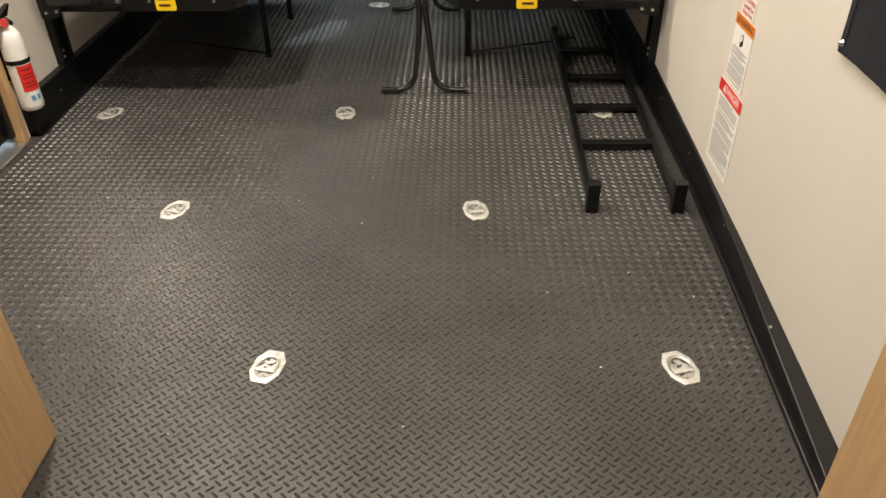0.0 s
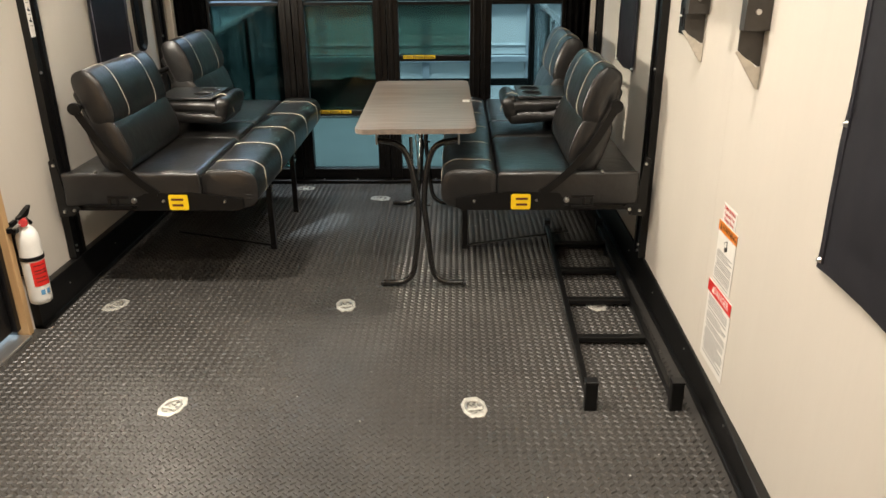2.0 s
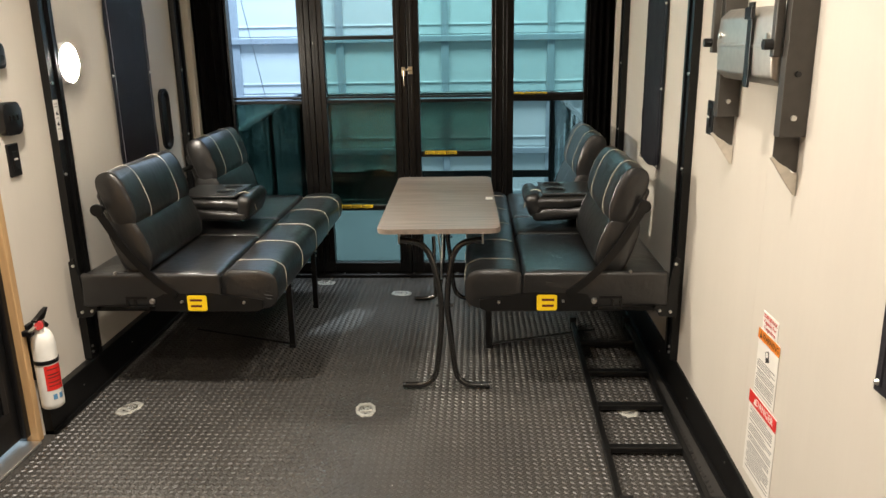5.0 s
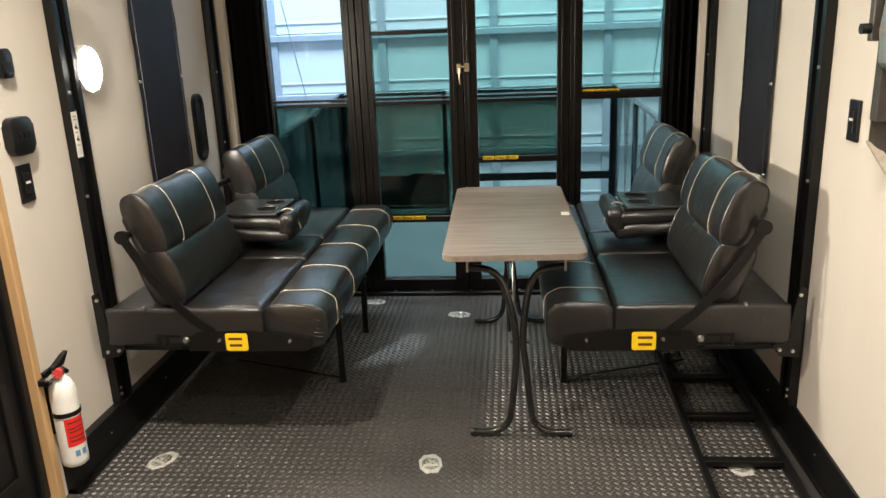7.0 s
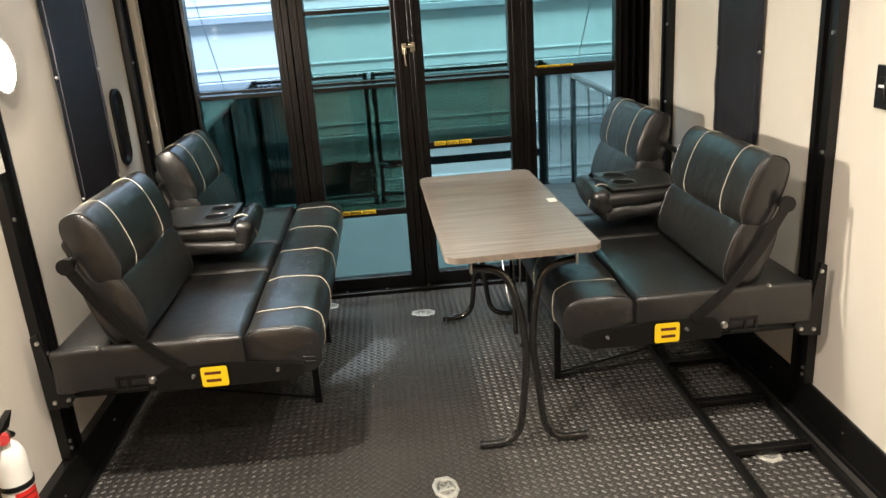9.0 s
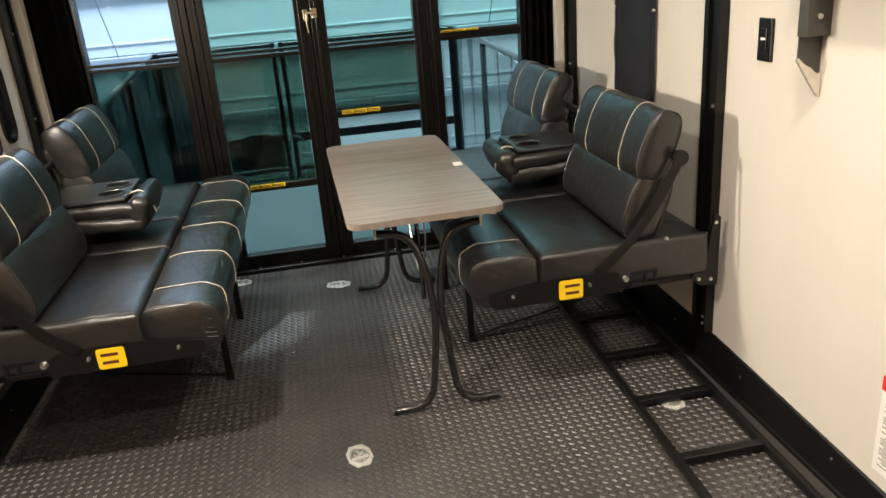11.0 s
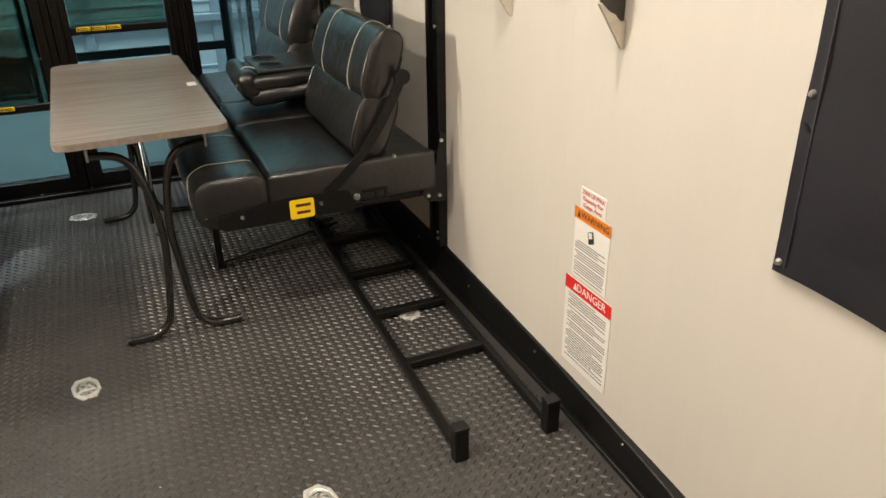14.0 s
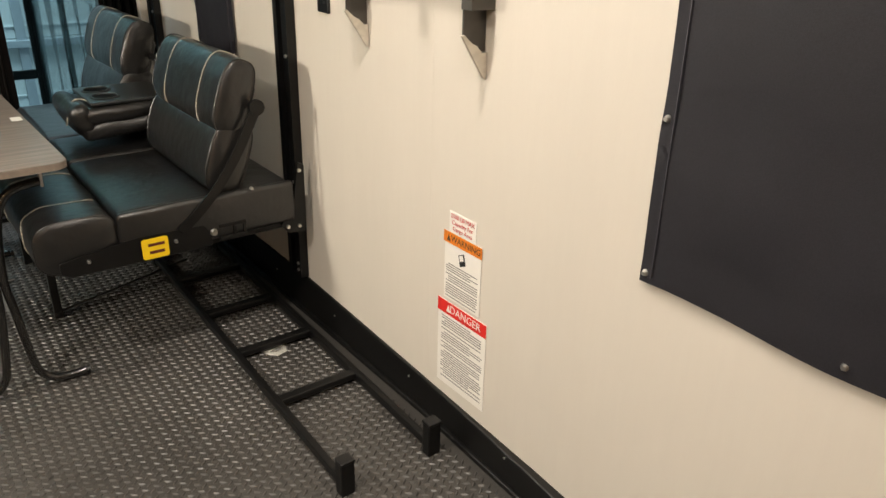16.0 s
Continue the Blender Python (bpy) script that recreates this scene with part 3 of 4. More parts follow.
# ---- window shades ----
def window_shade(name, side, y0, y1, z0, z1, label, snaps_z, snaps_y, swell):
    s = thing(name, (side * XW, (y0 + y1) / 2, z0), label, "window shade")
    bm = bmesh.new()
    ny_, nz_ = 24, 36
    grid = []
    for i in range(ny_ + 1):
        row = []
        for k in range(nz_ + 1):
            u, w = i / ny_, k / nz_
            y, z = y0 + (y1 - y0) * u, z0 + (z1 - z0) * w
            rim = min(1.0, 8 * min(u, 1 - u, w + 0.02, 1 - w))
            n1 = noise.noise(Vector((y * 2.5, z * 1.8, 3))) + 0.5 * noise.noise(Vector((y * 7, z * 5, 1)))
            edge = 0.010 * (1 + noise.noise(Vector((y * 9, z * 9, 8)))) * (1 if rim < 0.5 else 0.4)
            row.append(bm.verts.new((side * (XW - 0.006 - swell * rim * (0.6 + 0.5 * n1) - edge * 0.5), y, z + (0.006 * math.sin(u * 9) if k == 0 else 0))))
        grid.append(row)
    for i in range(ny_):
        for k in range(nz_):
            bm.faces.new((grid[i][k], grid[i + 1][k], grid[i + 1][k + 1], grid[i][k + 1]))
    bmesh.ops.solidify(bm, geom=bm.faces[:], thickness=0.003 * side)
    part("fabric", bm, SHADE, s, smooth=True)
    for h0 in (y0 + 0.028, y1 - 0.030):
        part("hem", box(side * (XW - 0.013), side * (XW - 0.0175), h0, h0 + 0.002, z0 + 0.02, z1), SHADE, s)
    spots = [(y, z) for z in snaps_z for y in (y0 + 0.012, y1 - 0.012)] + [(y, z0 + 0.018) for y in snaps_y]
    for y, z in spots:
        sn = rod((side * (XW - 0.012), y, z), (side * (XW - 0.0195), y, z), 0.0075, 14, 0.004)
        part("snap", sn, BOLT, s, "round nickel snap", smooth=True)
    return s


window_shade("window_shade", 1, 0.86, 1.622, 0.729, 1.95, "large dark blackout shade snapped over a window", (0.752, 1.048, 1.35, 1.65), (1.225,), 0.016)
window_shade("window_shade", 1, 3.520, 3.890, 0.850, 1.95, "narrow dark blackout shade snapped over a window", (0.864, 1.20, 1.55), (), 0.004)
window_shade("window_shade", -1, 3.590, 4.012, 0.845, 1.95, "narrow dark blackout shade snapped over a window", (0.862, 1.284, 1.65), (), 0.004)

# recessed grab handle, left wall
g = thing("grab_handle", (-XW, 4.15, 0.88), "long oval black recessed pull on the wall", "handle")
outer = rounded_outline(0.125, 0.315, 0.055, 8)
inner = rounded_outline(0.085, 0.275, 0.040, 8)
bm = bmesh.new()
lo = [[bm.verts.new((-XW + dx, 4.15 + p[0], 1.035 + p[1])) for p in o] for dx, o in ((0.0, outer), (0.012, outer), (0.016, rounded_outline(0.105, 0.295, 0.048, 8)), (0.010, inner), (0.002, rounded_outline(0.07, 0.26, 0.033, 8)))]
for r0, r1 in zip(lo, lo[1:]):
    for k in range(len(r0)):
        bm.faces.new((r0[k], r0[(k + 1) % len(r0)], r1[(k + 1) % len(r0)], r1[k]))
bm.faces.new(lo[-1])
part("cup", bm, BLACKP, g, smooth=True)

# wall lamp
l = thing("wall_lamp", (-XW, 3.226, 1.353), "round frosted wall lamp, lit, beside the lift track", "lamp")
# raised rim added to keep the dome's light off the wall beside it
bm = lathe([(0.0, 0.0), (0.081, 0.0), (0.081, 0.016), (0.080, 0.024), (0.073, 0.024), (0.071, 0.010), (0.0, 0.010)], 0, 0, 36)
bmesh.ops.transform(bm, matrix=pose(-XW, 3.226, 1.353, 0, 90, 0), verts=bm.verts)
part("shield_bezel", bm, WHITE, l, "white round rim added to shield the wall", smooth=True)
bm = lathe([(0.0, 0.038), (0.030, 0.036), (0.052, 0.029), (0.066, 0.019), (0.070, 0.0105), (0.0, 0.0105)], 0, 0, 32)
bmesh.ops.transform(bm, matrix=pose(-XW, 3.226, 1.353, 0, 90, 0), verts=bm.verts)
part("dome", bm, LAMP, l, "glowing frosted dome", smooth=True)

# controls on the left wall
c = thing("alarm_box", (-XW, 2.78, 1.39), "small black rounded wall sensor", "sensor")
part("case", prism([(2.78 + p[0], 1.392 + p[1]) for p in rounded_outline(0.062, 0.085, 0.016)], "x", -XW, -XW + 0.022, 0.003), BLACKP, c, smooth=True)
part("grille", prism([(2.78 + p[0], 1.380 + p[1]) for p in rounded_outline(0.036, 0.03, 0.006)], "x", -XW + 0.0215, -XW + 0.024), STEEL, c)
c = thing("thermostat", (-XW, 2.785, 1.18), "black rounded control with three sliders", "control")
part("case", prism([(2.785 + p[0], 1.18 + p[1]) for p in rounded_outline(0.108, 0.112, 0.024)], "x", -XW, -XW + 0.030, 0.006), BLACKP, c, smooth=True)
for k in range(3):
    part("slider", box(-XW + 0.029, -XW + 0.034, 2.762 + k * 0.022, 2.768 + k * 0.022, 1.172, 1.192, 0.001), STEEL, c)
for side, yy, zz in ((-1, 2.787, 1.035), (1, 2.847, 1.148)):
    c = thing("light_switch", (side * XW, yy, zz), "black rocker switch plate with a pale mark", "switch", "wall switches")
    part("plate", box(side * (XW - 0.009), side * XW, yy - 0.033, yy + 0.033, zz - 0.058, zz + 0.058, 0.003), BLACKP, c)
    part("rocker", box(side * (XW - 0.013), side * (XW - 0.0085), yy - 0.014, yy + 0.014, zz - 0.032, zz + 0.032, 0.002), BLACKP, c)
    part("mark", box(side * (XW - 0.0142), side * (XW - 0.0128), yy - 0.011, yy + 0.011, zz + 0.000, zz + 0.007), WHITE, c, "pale indicator mark")
c = thing("sticker_strip", (-1.194, 3.06, 1.145), "white instruction strip on the lift track", "sticker")
part("backing", box(-1.194, -1.1925, 3.046, 3.079, 1.07, 1.222), PAPER, c)
for z in (1.17, 1.13):
    part("pictogram", prism([(3.052, z), (3.066, z + 0.012), (3.064, z + 0.004), (3.075, z - 0.004), (3.062, z - 0.006), (3.056, z - 0.003)], "x", -1.1926, -1.1918), INK, c)
for z in (1.205, 1.195, 1.152, 1.11):
    part("text_bar", box(-1.1926, -1.1918, 3.051, 3.071, z, z + 0.003), GREYINK, c)

# fire extinguisher on its bracket
ex, ey = -1.174, 2.700
f = thing("fire_extinguisher", (ex, ey, 0.09), "white fire extinguisher with a red label, strapped to the wall", "extinguisher")
UP = 0.034
prof = [(r, z + UP) for r, z in [(0.0, 0.088), (0.034, 0.088), (0.040, 0.094), (0.041, 0.11), (0.041, 0.335), (0.038, 0.362), (0.029, 0.384), (0.017, 0.396), (0.014, 0.405), (0.0, 0.405)]]


part("cylinder", lathe(prof, ex, ey), WHITE, f, "white enamelled cylinder", smooth=True)
part("strap", lathe([(r, z + UP) for r, z in [(0.0415, 0.268), (0.0435, 0.268), (0.0435, 0.283), (0.0415, 0.283)]], ex, ey), BLACKP, f, "black rubber strap", smooth=True)
lab = part("label", wrap(ex, ey, 0.0413, -75, 12, 0.165 + UP, 0.262 + UP), RED, f, "red printed label")
for z in (0.246, 0.226, 0.214, 0.196, 0.182):
    part("text_bar", wrap(ex, ey, 0.0422, -62, -4, z + UP, z + UP + 0.0035), MAROON, lab)
for a0 in (-52, -22):
    part("pictogram", wrap(ex, ey, 0.0414, a0, a0 + 20, 0.128 + UP, 0.148 + UP, 4), BLUEINK, f)
part("valve", lathe([(r, z + UP) for r, z in [(0.0, 0.402), (0.015, 0.402), (0.016, 0.418), (0.010, 0.428), (0.0, 0.430)]], ex, ey, 16), BRASS, f, smooth=True)
part("gauge", rod((ex + 0.006, ey - 0.014, 0.418 + UP), (ex + 0.014, ey - 0.030, 0.418 + UP), 0.015, 16), REDINK, f, "red-rimmed pressure gauge", smooth=True)
part("carry_lever", prism([(y_, z_ + UP) for y_, z_ in [(ey - 0.035, 0.432), (ey + 0.02, 0.428), (ey + 0.045, 0.452), (ey + 0.052, 0.463), (ey + 0.03, 0.458), (ey - 0.01, 0.443), (ey - 0.038, 0.441)]], "x", ex - 0.009, ex + 0.009, 0.002), STEEL, f)
part("carry_handle", prism([(y_, z_ + UP) for y_, z_ in [(ey - 0.065, 0.405), (ey, 0.416), (ey, 0.423), (ey - 0.065, 0.412)]], "x", ex - 0.008, ex + 0.008, 0.0015), BOLT, f)
part("nozzle", rod((ex, ey + 0.014, 0.418 + UP), (ex, ey + 0.040, 0.395 + UP), 0.008, 12), BLACKP, f)
part("bracket", box(-XW, ex - 0.036, ey - 0.022, ey + 0.022, 0.20 + UP, 0.415 + UP, 0.003), BLACKP, f, "black wall bracket")
part("bracket_hook", box(-XW + 0.002, ex - 0.005, ey - 0.055, ey - 0.030, 0.385 + UP, 0.405 + UP, 0.003), BLACKP, f)


# ---- labels on the right wall ----
def on_wall(y, z):
    return pose(XW - 0.0032, y, z, 90, 0, -90)


s = thing("capacity_sign", (XW, 2.175, 0.64), "white sticker with red capacity lettering", "sign")
part("backing", box(XW - 0.0022, XW - 0.0005, 2.122, 2.229, 0.618, 0.675), PAPER, s)
for k, words in enumerate(("2500 LB MAX", "Capacity For", "Cargo Area")):
    part("lettering", lettering(words, 0.0165, on_wall(2.175, 0.664 - 0.0165 * k)), REDINK, s)
s = thing("warning_sign", (XW, 2.17, 0.43), "white warning sticker with an orange header", "sign")
part("backing", box(XW - 0.0022, XW - 0.0005, 2.098, 2.246, 0.424, 0.617), PAPER, s)
head = part("header", box(XW - 0.003, XW - 0.0022, 2.096, 2.250, 0.586, 0.617), ORANGE, s, "orange header band")
part("lettering", lettering("WARNING", 0.0245, on_wall(2.160, 0.6015)), INK, head)
part("triangle", prism([(2.236, 0.592), (2.222, 0.592), (2.229, 0.611)], "x", XW - 0.0035, XW - 0.003), INK, head)
pic = part("pictogram", prism([(2.188, 0.565), (2.166, 0.575), (2.158, 0.545), (2.180, 0.535)], "x", XW - 0.003, XW - 0.0022), INK, s)
part("window_mark", prism([(2.184, 0.565), (2.170, 0.570), (2.166, 0.556), (2.180, 0.550)], "x", XW - 0.0036, XW - 0.003), PAPER, pic)
rows_ = random.Random(5)
z = 0.526
while z > 0.430:
    part("text_line", box(XW - 0.003, XW - 0.0022, 2.108 + rows_.choice((0, 0, 0.004, 0.03)), 2.238 - rows_.choice((0, 0.01)), z, z + 0.0028), GREYINK, s)
    z -= rows_.choice((0.0066, 0.0066, 0.0066, 0.0095))
s = thing("danger_sign", (XW, 2.168, 0.15), "white danger sticker with a red header", "sign")
part("backing", box(XW - 0.0022, XW - 0.0005, 2.066, 2.268, 0.152, 0.414), PAPER, s)
head = part("header", box(XW - 0.003, XW - 0.0022, 2.066, 2.270, 0.376, 0.414), RED, s, "red header band")
part("lettering", lettering("DANGER", 0.032, on_wall(2.152, 0.395)), PAPER, head)
part("triangle", prism([(2.232, 0.384), (2.214, 0.384), (2.223, 0.405)], "x", XW - 0.0035, XW - 0.003), PAPER, head)
z = 0.364
while z > 0.166:
    part("text_line", box(XW - 0.003, XW - 0.0022, 2.078 + rows_.choice((0, 0, 0.006, 0.05)), 2.252 - rows_.choice((0, 0, 0.012)), z, z + 0.003), GREYINK, s)
    z -= rows_.choice((0.0072, 0.0072, 0.0072, 0.011))

# ---- folded wall brackets on the right wall ----
for y0 in (2.118, 2.612):
    wall_b = thing("wall_bracket", (XW, y0, 1.06), "bronze-grey steel wall hanger with a bare metal lip", "bracket", "wall hangers")
    part("hanger_plate", prism([(XW - 0.064, 1.122), (XW - 0.002, 1.082), (XW - 0.002, 1.95), (XW - 0.064, 1.95)], "y", y0 + 0.002, y0 + 0.007), BROWNGREY, wall_b)
    part("channel", prism([(XW - 0.001, y0 - 0.026), (XW - 0.066, y0 - 0.026), (XW - 0.066, y0 + 0.010), (XW - 0.061, y0 + 0.010), (XW - 0.061, y0 - 0.020), (XW - 0.001, y0 - 0.020)], "z", 1.178, 1.95, 0.001), BROWNGREY, wall_b)
    part("lip", prism([(XW - 0.074, 1.125), (XW - 0.066, 1.127), (XW - 0.046, 1.107), (XW - 0.030, 1.101), (XW - 0.016, 1.084), (XW - 0.002, 1.086), (XW - 0.002, 1.026), (XW - 0.010, 1.030)], "y", y0 - 0.006, y0 + 0.002, 0.001), BARE, wall_b, "bare bent metal lip")
    for z in (1.225, 1.33, 1.6):
        y_ = y0 - 0.026
        part("bolt", rod((XW - 0.036, y_, z), (XW - 0.036, y_ - 0.006, z), 0.007, 10), BOLT if z != 1.33 else BLACKP, wall_b)
fb = thing("folded_step", (1.13, 2.35, 1.30), "polished steel folding tray strapped between two wall hangers", "tray")
part("shell", prism([(XW - 0.012, 1.325), (XW - 0.050, 1.294), (XW - 0.078, 1.318), (XW - 0.082, 1.394), (XW - 0.078, 1.470), (XW - 0.050, 1.496), (XW - 0.012, 1.475)], "y", 2.150, 2.590, 0.006), POLISHED, fb, smooth=True)
part("crease", box(XW - 0.0855, XW - 0.080, 2.17, 2.57, 1.390, 1.398, 0.0015), POLISHED, fb)
part("strap", box(XW - 0.089, XW - 0.0825, 2.285, 2.322, 1.287, 1.505, 0.002), BLACKP, fb, "black webbing strap")
part("buckle", box(XW - 0.096, XW - 0.088, 2.278, 2.329, 1.462, 1.494, 0.003), BLACKP, fb)
for y in (2.130, 2.620):
    part("arm", box(XW - 0.090, XW - 0.070, y - 0.013, y + 0.013, 1.37, 1.95, 0.003), BROWNGREY, fb)
    part("knob", rod((XW - 0.090, y, 1.40), (XW - 0.112, y, 1.40), 0.013, 12), BLACKP, fb, smooth=True)
    yb_ = y + 0.05 if y < 2.3 else y - 0.06
    part("bolt", rod((XW - 0.078, yb_, 1.42), (XW - 0.088, yb_, 1.42), 0.008, 8), BOLT, fb)


# ---- sofas ----
def braid(line, step=0.0055, sway=0.0016):
    """A line cut into short even steps that sway from side to side along y, like a thick stitch."""
    out, left, flip = [Vector(line[0])], step, 1
    for a_, b_ in zip(line, line[1:]):
        a_, b_ = Vector(a_), Vector(b_)
        run = (b_ - a_).length
        while left < run:
            p = a_.lerp(b_, left / run)
            out.append(p + Vector((0, sway * flip, 0)))
            flip, left = -flip, left + step
        left -= run
    return out


def sofa(side):
    s = thing("folding_sofa", (side * 0.78, 3.74, 0.0), "black leather folding sofa with cream stitching, console folded down", "sofa", "facing sofas")

    def put(name, bm, mat, label="", smooth=False, parent=None):
        return part(name, mirrored(bm, side), mat, parent or s, label, smooth)

    Y0, Y1 = 2.98, 4.50
    put("platform", box(0.46, 1.12, Y0 + 0.02, Y1 - 0.02, 0.385, 0.42, 0.004), STEEL, "black steel platform")
    roll = soft_profile(0.113, 0.080, 3.2, 4.0, 48)
    bol = put("front_bolster", pillow(roll, Y1 - Y0, pose(0.482, (Y0 + Y1) / 2, 0.482), 0.010, 0.0030, 3 + side, 0.01), LEATHER, smooth=True)
    for k, y in enumerate((3.125, 3.42, 3.735, 4.05, 4.375)):
        loop = [(0.482 + p[0] * 1.02, y + 0.004 * math.sin(k * 3 + i), 0.4825 + p[1] * 1.028) for i, p in enumerate(roll)]
        put("stitching", tube(braid(smooth_line(loop[7:29], 3)), 0.0016, 5), THREAD, "cream stitched seam", parent=bol)
    ring = [(0.482 + p[0] * 0.992, Y0 + 0.003, 0.482 + p[1] * 0.992) for p in roll]
    put("welt", tube(ring + ring[:2], 0.0022, 6), LEATHER, smooth=True, parent=bol)
    for k in range(5):
        z = 0.440 + k * 0.015
        put("gather", tube(smooth_line([(0.376 + 0.004 * k, Y0 + 0.022, z), (0.386, Y0 + 0.002, z + 0.003), (0.404, Y0 - 0.004, z + 0.005), (0.424 + 0.012 * (k % 2), Y0 - 0.003, z + 0.010)]), 0.0030, 6), LEATHER, smooth=True, parent=bol)
    for k, (a_, b_) in enumerate(((Y0, 3.573), (3.576, 3.904), (3.907, Y1))):
        put("seat_cushion", cushion((0.385, b_ - a_, 0.135), 0.024, pose(0.786, (a_ + b_) / 2, 0.486), (0, 0.002, 0.006), 0.0018, k * 5 + side), LEATHER, smooth=True)
    put("rear_cushion", cushion((0.19, Y1 - Y0, 0.135), 0.035, pose(1.066, (Y0 + Y1) / 2, 0.480), (0.002, 0.004, 0.004), 0.002, 9), LEATHER, smooth=True)
    put("side_panel", cushion((0.560, 0.030, 0.138), 0.014, pose(0.872, Y0 + 0.001, 0.484), (0.0, 0.004, 0.003), 0.003, 80 + side), LEATHER, smooth=True)
    lean, dx = 19, 0.010 if side > 0 else 0.0
    for k, (a_, b_) in enumerate(((Y0 + 0.012, 3.560), (3.945, Y1 - 0.005))):
        mid, wid = (a_ + b_) / 2, b_ - a_
        back = put("back_panel", cushion((0.04, wid - 0.07, 0.30), 0.018, pose(1.010, mid, 0.725, 0, lean, 0)), LEATHER, smooth=True)
        ml = pose(0.940 + dx, mid, 0.658, 0, lean, 0)
        lower = soft_profile(0.065, 0.117, 2.7, 3.6)
        lum = put("lumbar_cushion", pillow(lower, wid, ml, 0.010, 0.0030, 20 + k, 0.03), LEATHER, smooth=True)
        m = pose(0.974 + dx, mid, 0.840, 0, lean, 0)
        upper = soft_profile(0.055, 0.116, 2.6, 3.2)
        pil = put("head_cushion", pillow(upper, wid, m, 0.012, 0.0030, 30 + k + side, 0.03), LEATHER, smooth=True)
        for off in (0.140, 0.435):
            yy = a_ + off - mid
            swell = 1.012 + 0.03 * (1 - (2 * yy / wid) ** 2)
            loop = [m @ Vector((p[0] * swell, yy, p[1] * swell)) for p in upper]
            put("stitching", tube(braid(smooth_line(loop[3:29], 3)), 0.0016, 5), THREAD, "cream stitched seam", parent=pil)
        for mw, outline_, owner in ((m, upper, pil), (ml, lower, lum)):
            for end in (-1, 1):
                ring = [mw @ Vector((p[0] * 0.99, end * (wid / 2 - 0.003), p[1] * 0.99)) for p in outline_]
                put("welt", tube(ring + ring[:2], 0.0024, 6), LEATHER, smooth=True, parent=owner)
    # console: folded-down middle back with a cup tray
    con = put("console_cushion", cushion((0.34, 0.315, 0.056), 0.022, pose(0.865, 3.770, 0.668, 0, -2, 0), (0.006, 0.004, 0.003), 0.0055, 50 + side), LEATHER, smooth=True)
    put("console_roll", cushion((0.070, 0.318, 0.108), 0.032, pose(0.700, 3.770, 0.655, 0, -14, 0), (0.004, 0.003, 0.003), 0.005, 60), LEATHER, smooth=True, parent=con)
    put("console_fold", cushion((0.33, 0.319, 0.056), 0.024, pose(0.852, 3.770, 0.621, 0, -4, 0), (0.004, 0.003, 0.003), 0.008, 70 + side), LEATHER, smooth=True, parent=con)
    for y in (3.70,):
        put("stitching", tube(smooth_line([(0.738, y, 0.706), (0.725, y, 0.712), (0.708, y, 0.7155), (0.690, y, 0.711), (0.673, y, 0.692), (0.664, y, 0.660), (0.657, y, 0.628)], 4), 0.0026, 6), THREAD, "cream stitched seam", parent=con)
    con.location += Vector((-0.016 * side, 0, 0.016))
    tray = bmesh.new()
    holes = [(0.800, 3.710), (0.800, 3.835)]
    add_prism(tray, [(0.735, 3.625), (1.01, 3.625), (1.01, 3.915), (0.735, 3.915)], "z", 0.700, 0.712)
    bmesh.ops.bevel(tray, geom=tray.edges[:], offset=0.004, segments=2, profile=0.5, affect="EDGES")
    tr = put("cup_tray", tray, TRAYP, "glossy black plastic cup tray", parent=con)
    for hx, hy in holes:
        bm = lathe([(0.041, 0.7125), (0.052, 0.7125), (0.0525, 0.7145), (0.048, 0.7175), (0.044, 0.7170), (0.0415, 0.7132)], hx, hy, 28)
        put("cup_rim", bm, TRAYP, "shiny black cup ring", smooth=True, parent=con)
        # flat dark disc on the tray, painted shade instead of a hollow
        put("cup_shade_disc", lathe([(0.0, 0.7128), (0.043, 0.7128), (0.043, 0.7124), (0.0, 0.7124)], hx, hy, 24), CUP_SHADE, parent=con)
    # folding frame
    for yf, dy in ((Y0 - 0.012, -0.006), (Y1 + 0.012, 0.006)):
        ya, yb = sorted((yf, yf + dy))
        rail = put("seat_rail", prism([(0.425, 0.412), (0.45, 0.398), (0.86, 0.398), (0.86, 0.470), (0.640, 0.476), (0.46, 0.452), (0.425, 0.446)], "y", ya, yb, 0.0015), STEEL, "black pressed-steel hinge rail")
        put("rail_spacer", box(0.50, 0.85, min(yf - dy, yf), max(yf - dy * 3, yf), 0.402, 0.45), STEEL)
        path = [tuple(p)[:2] for p in smooth_line([(1.038, 0.812, 0), (1.002, 0.745, 0), (0.955, 0.665, 0), (0.89, 0.58, 0), (0.82, 0.51, 0), (0.765, 0.468, 0)], 4)]
        ya2, yb2 = sorted((yf + dy, yf + 2 * dy))
        put("arm_bar", prism(ribbon(path, 0.030), "y", ya2, yb2, 0.0015), STEEL, "curved black steel recliner arm")
        put("arm_knuckle", rod((1.038, ya2 - 0.004, 0.812), (1.038, yb2 + 0.004, 0.812), 0.024, 18), STEEL, smooth=True)
        out = -1 if dy < 0 else 1
        for bx, bz, br in ((0.867, 0.441, 0.012), (0.748, 0.440, 0.006), (0.50, 0.437, 0.006), (1.0, 0.56, 0.006)):
            put("bolt", rod((bx, yf + dy, bz), (bx, yf + dy + out * 0.011, bz), br, 14, br * 0.7), BOLT, smooth=True)
        bm = bmesh.new()
        for b in ((0.885, 0.975, 0.450, 0.462), (0.885, 0.975, 0.408, 0.420), (0.930, 0.942, 0.420, 0.450), (0.963, 0.975, 0.420, 0.450)):
            add_box(bm, b[0], b[1], ya - 0.002, yb + 0.002, b[2], b[3], 0.002)
        put("catch", bm, STEEL)
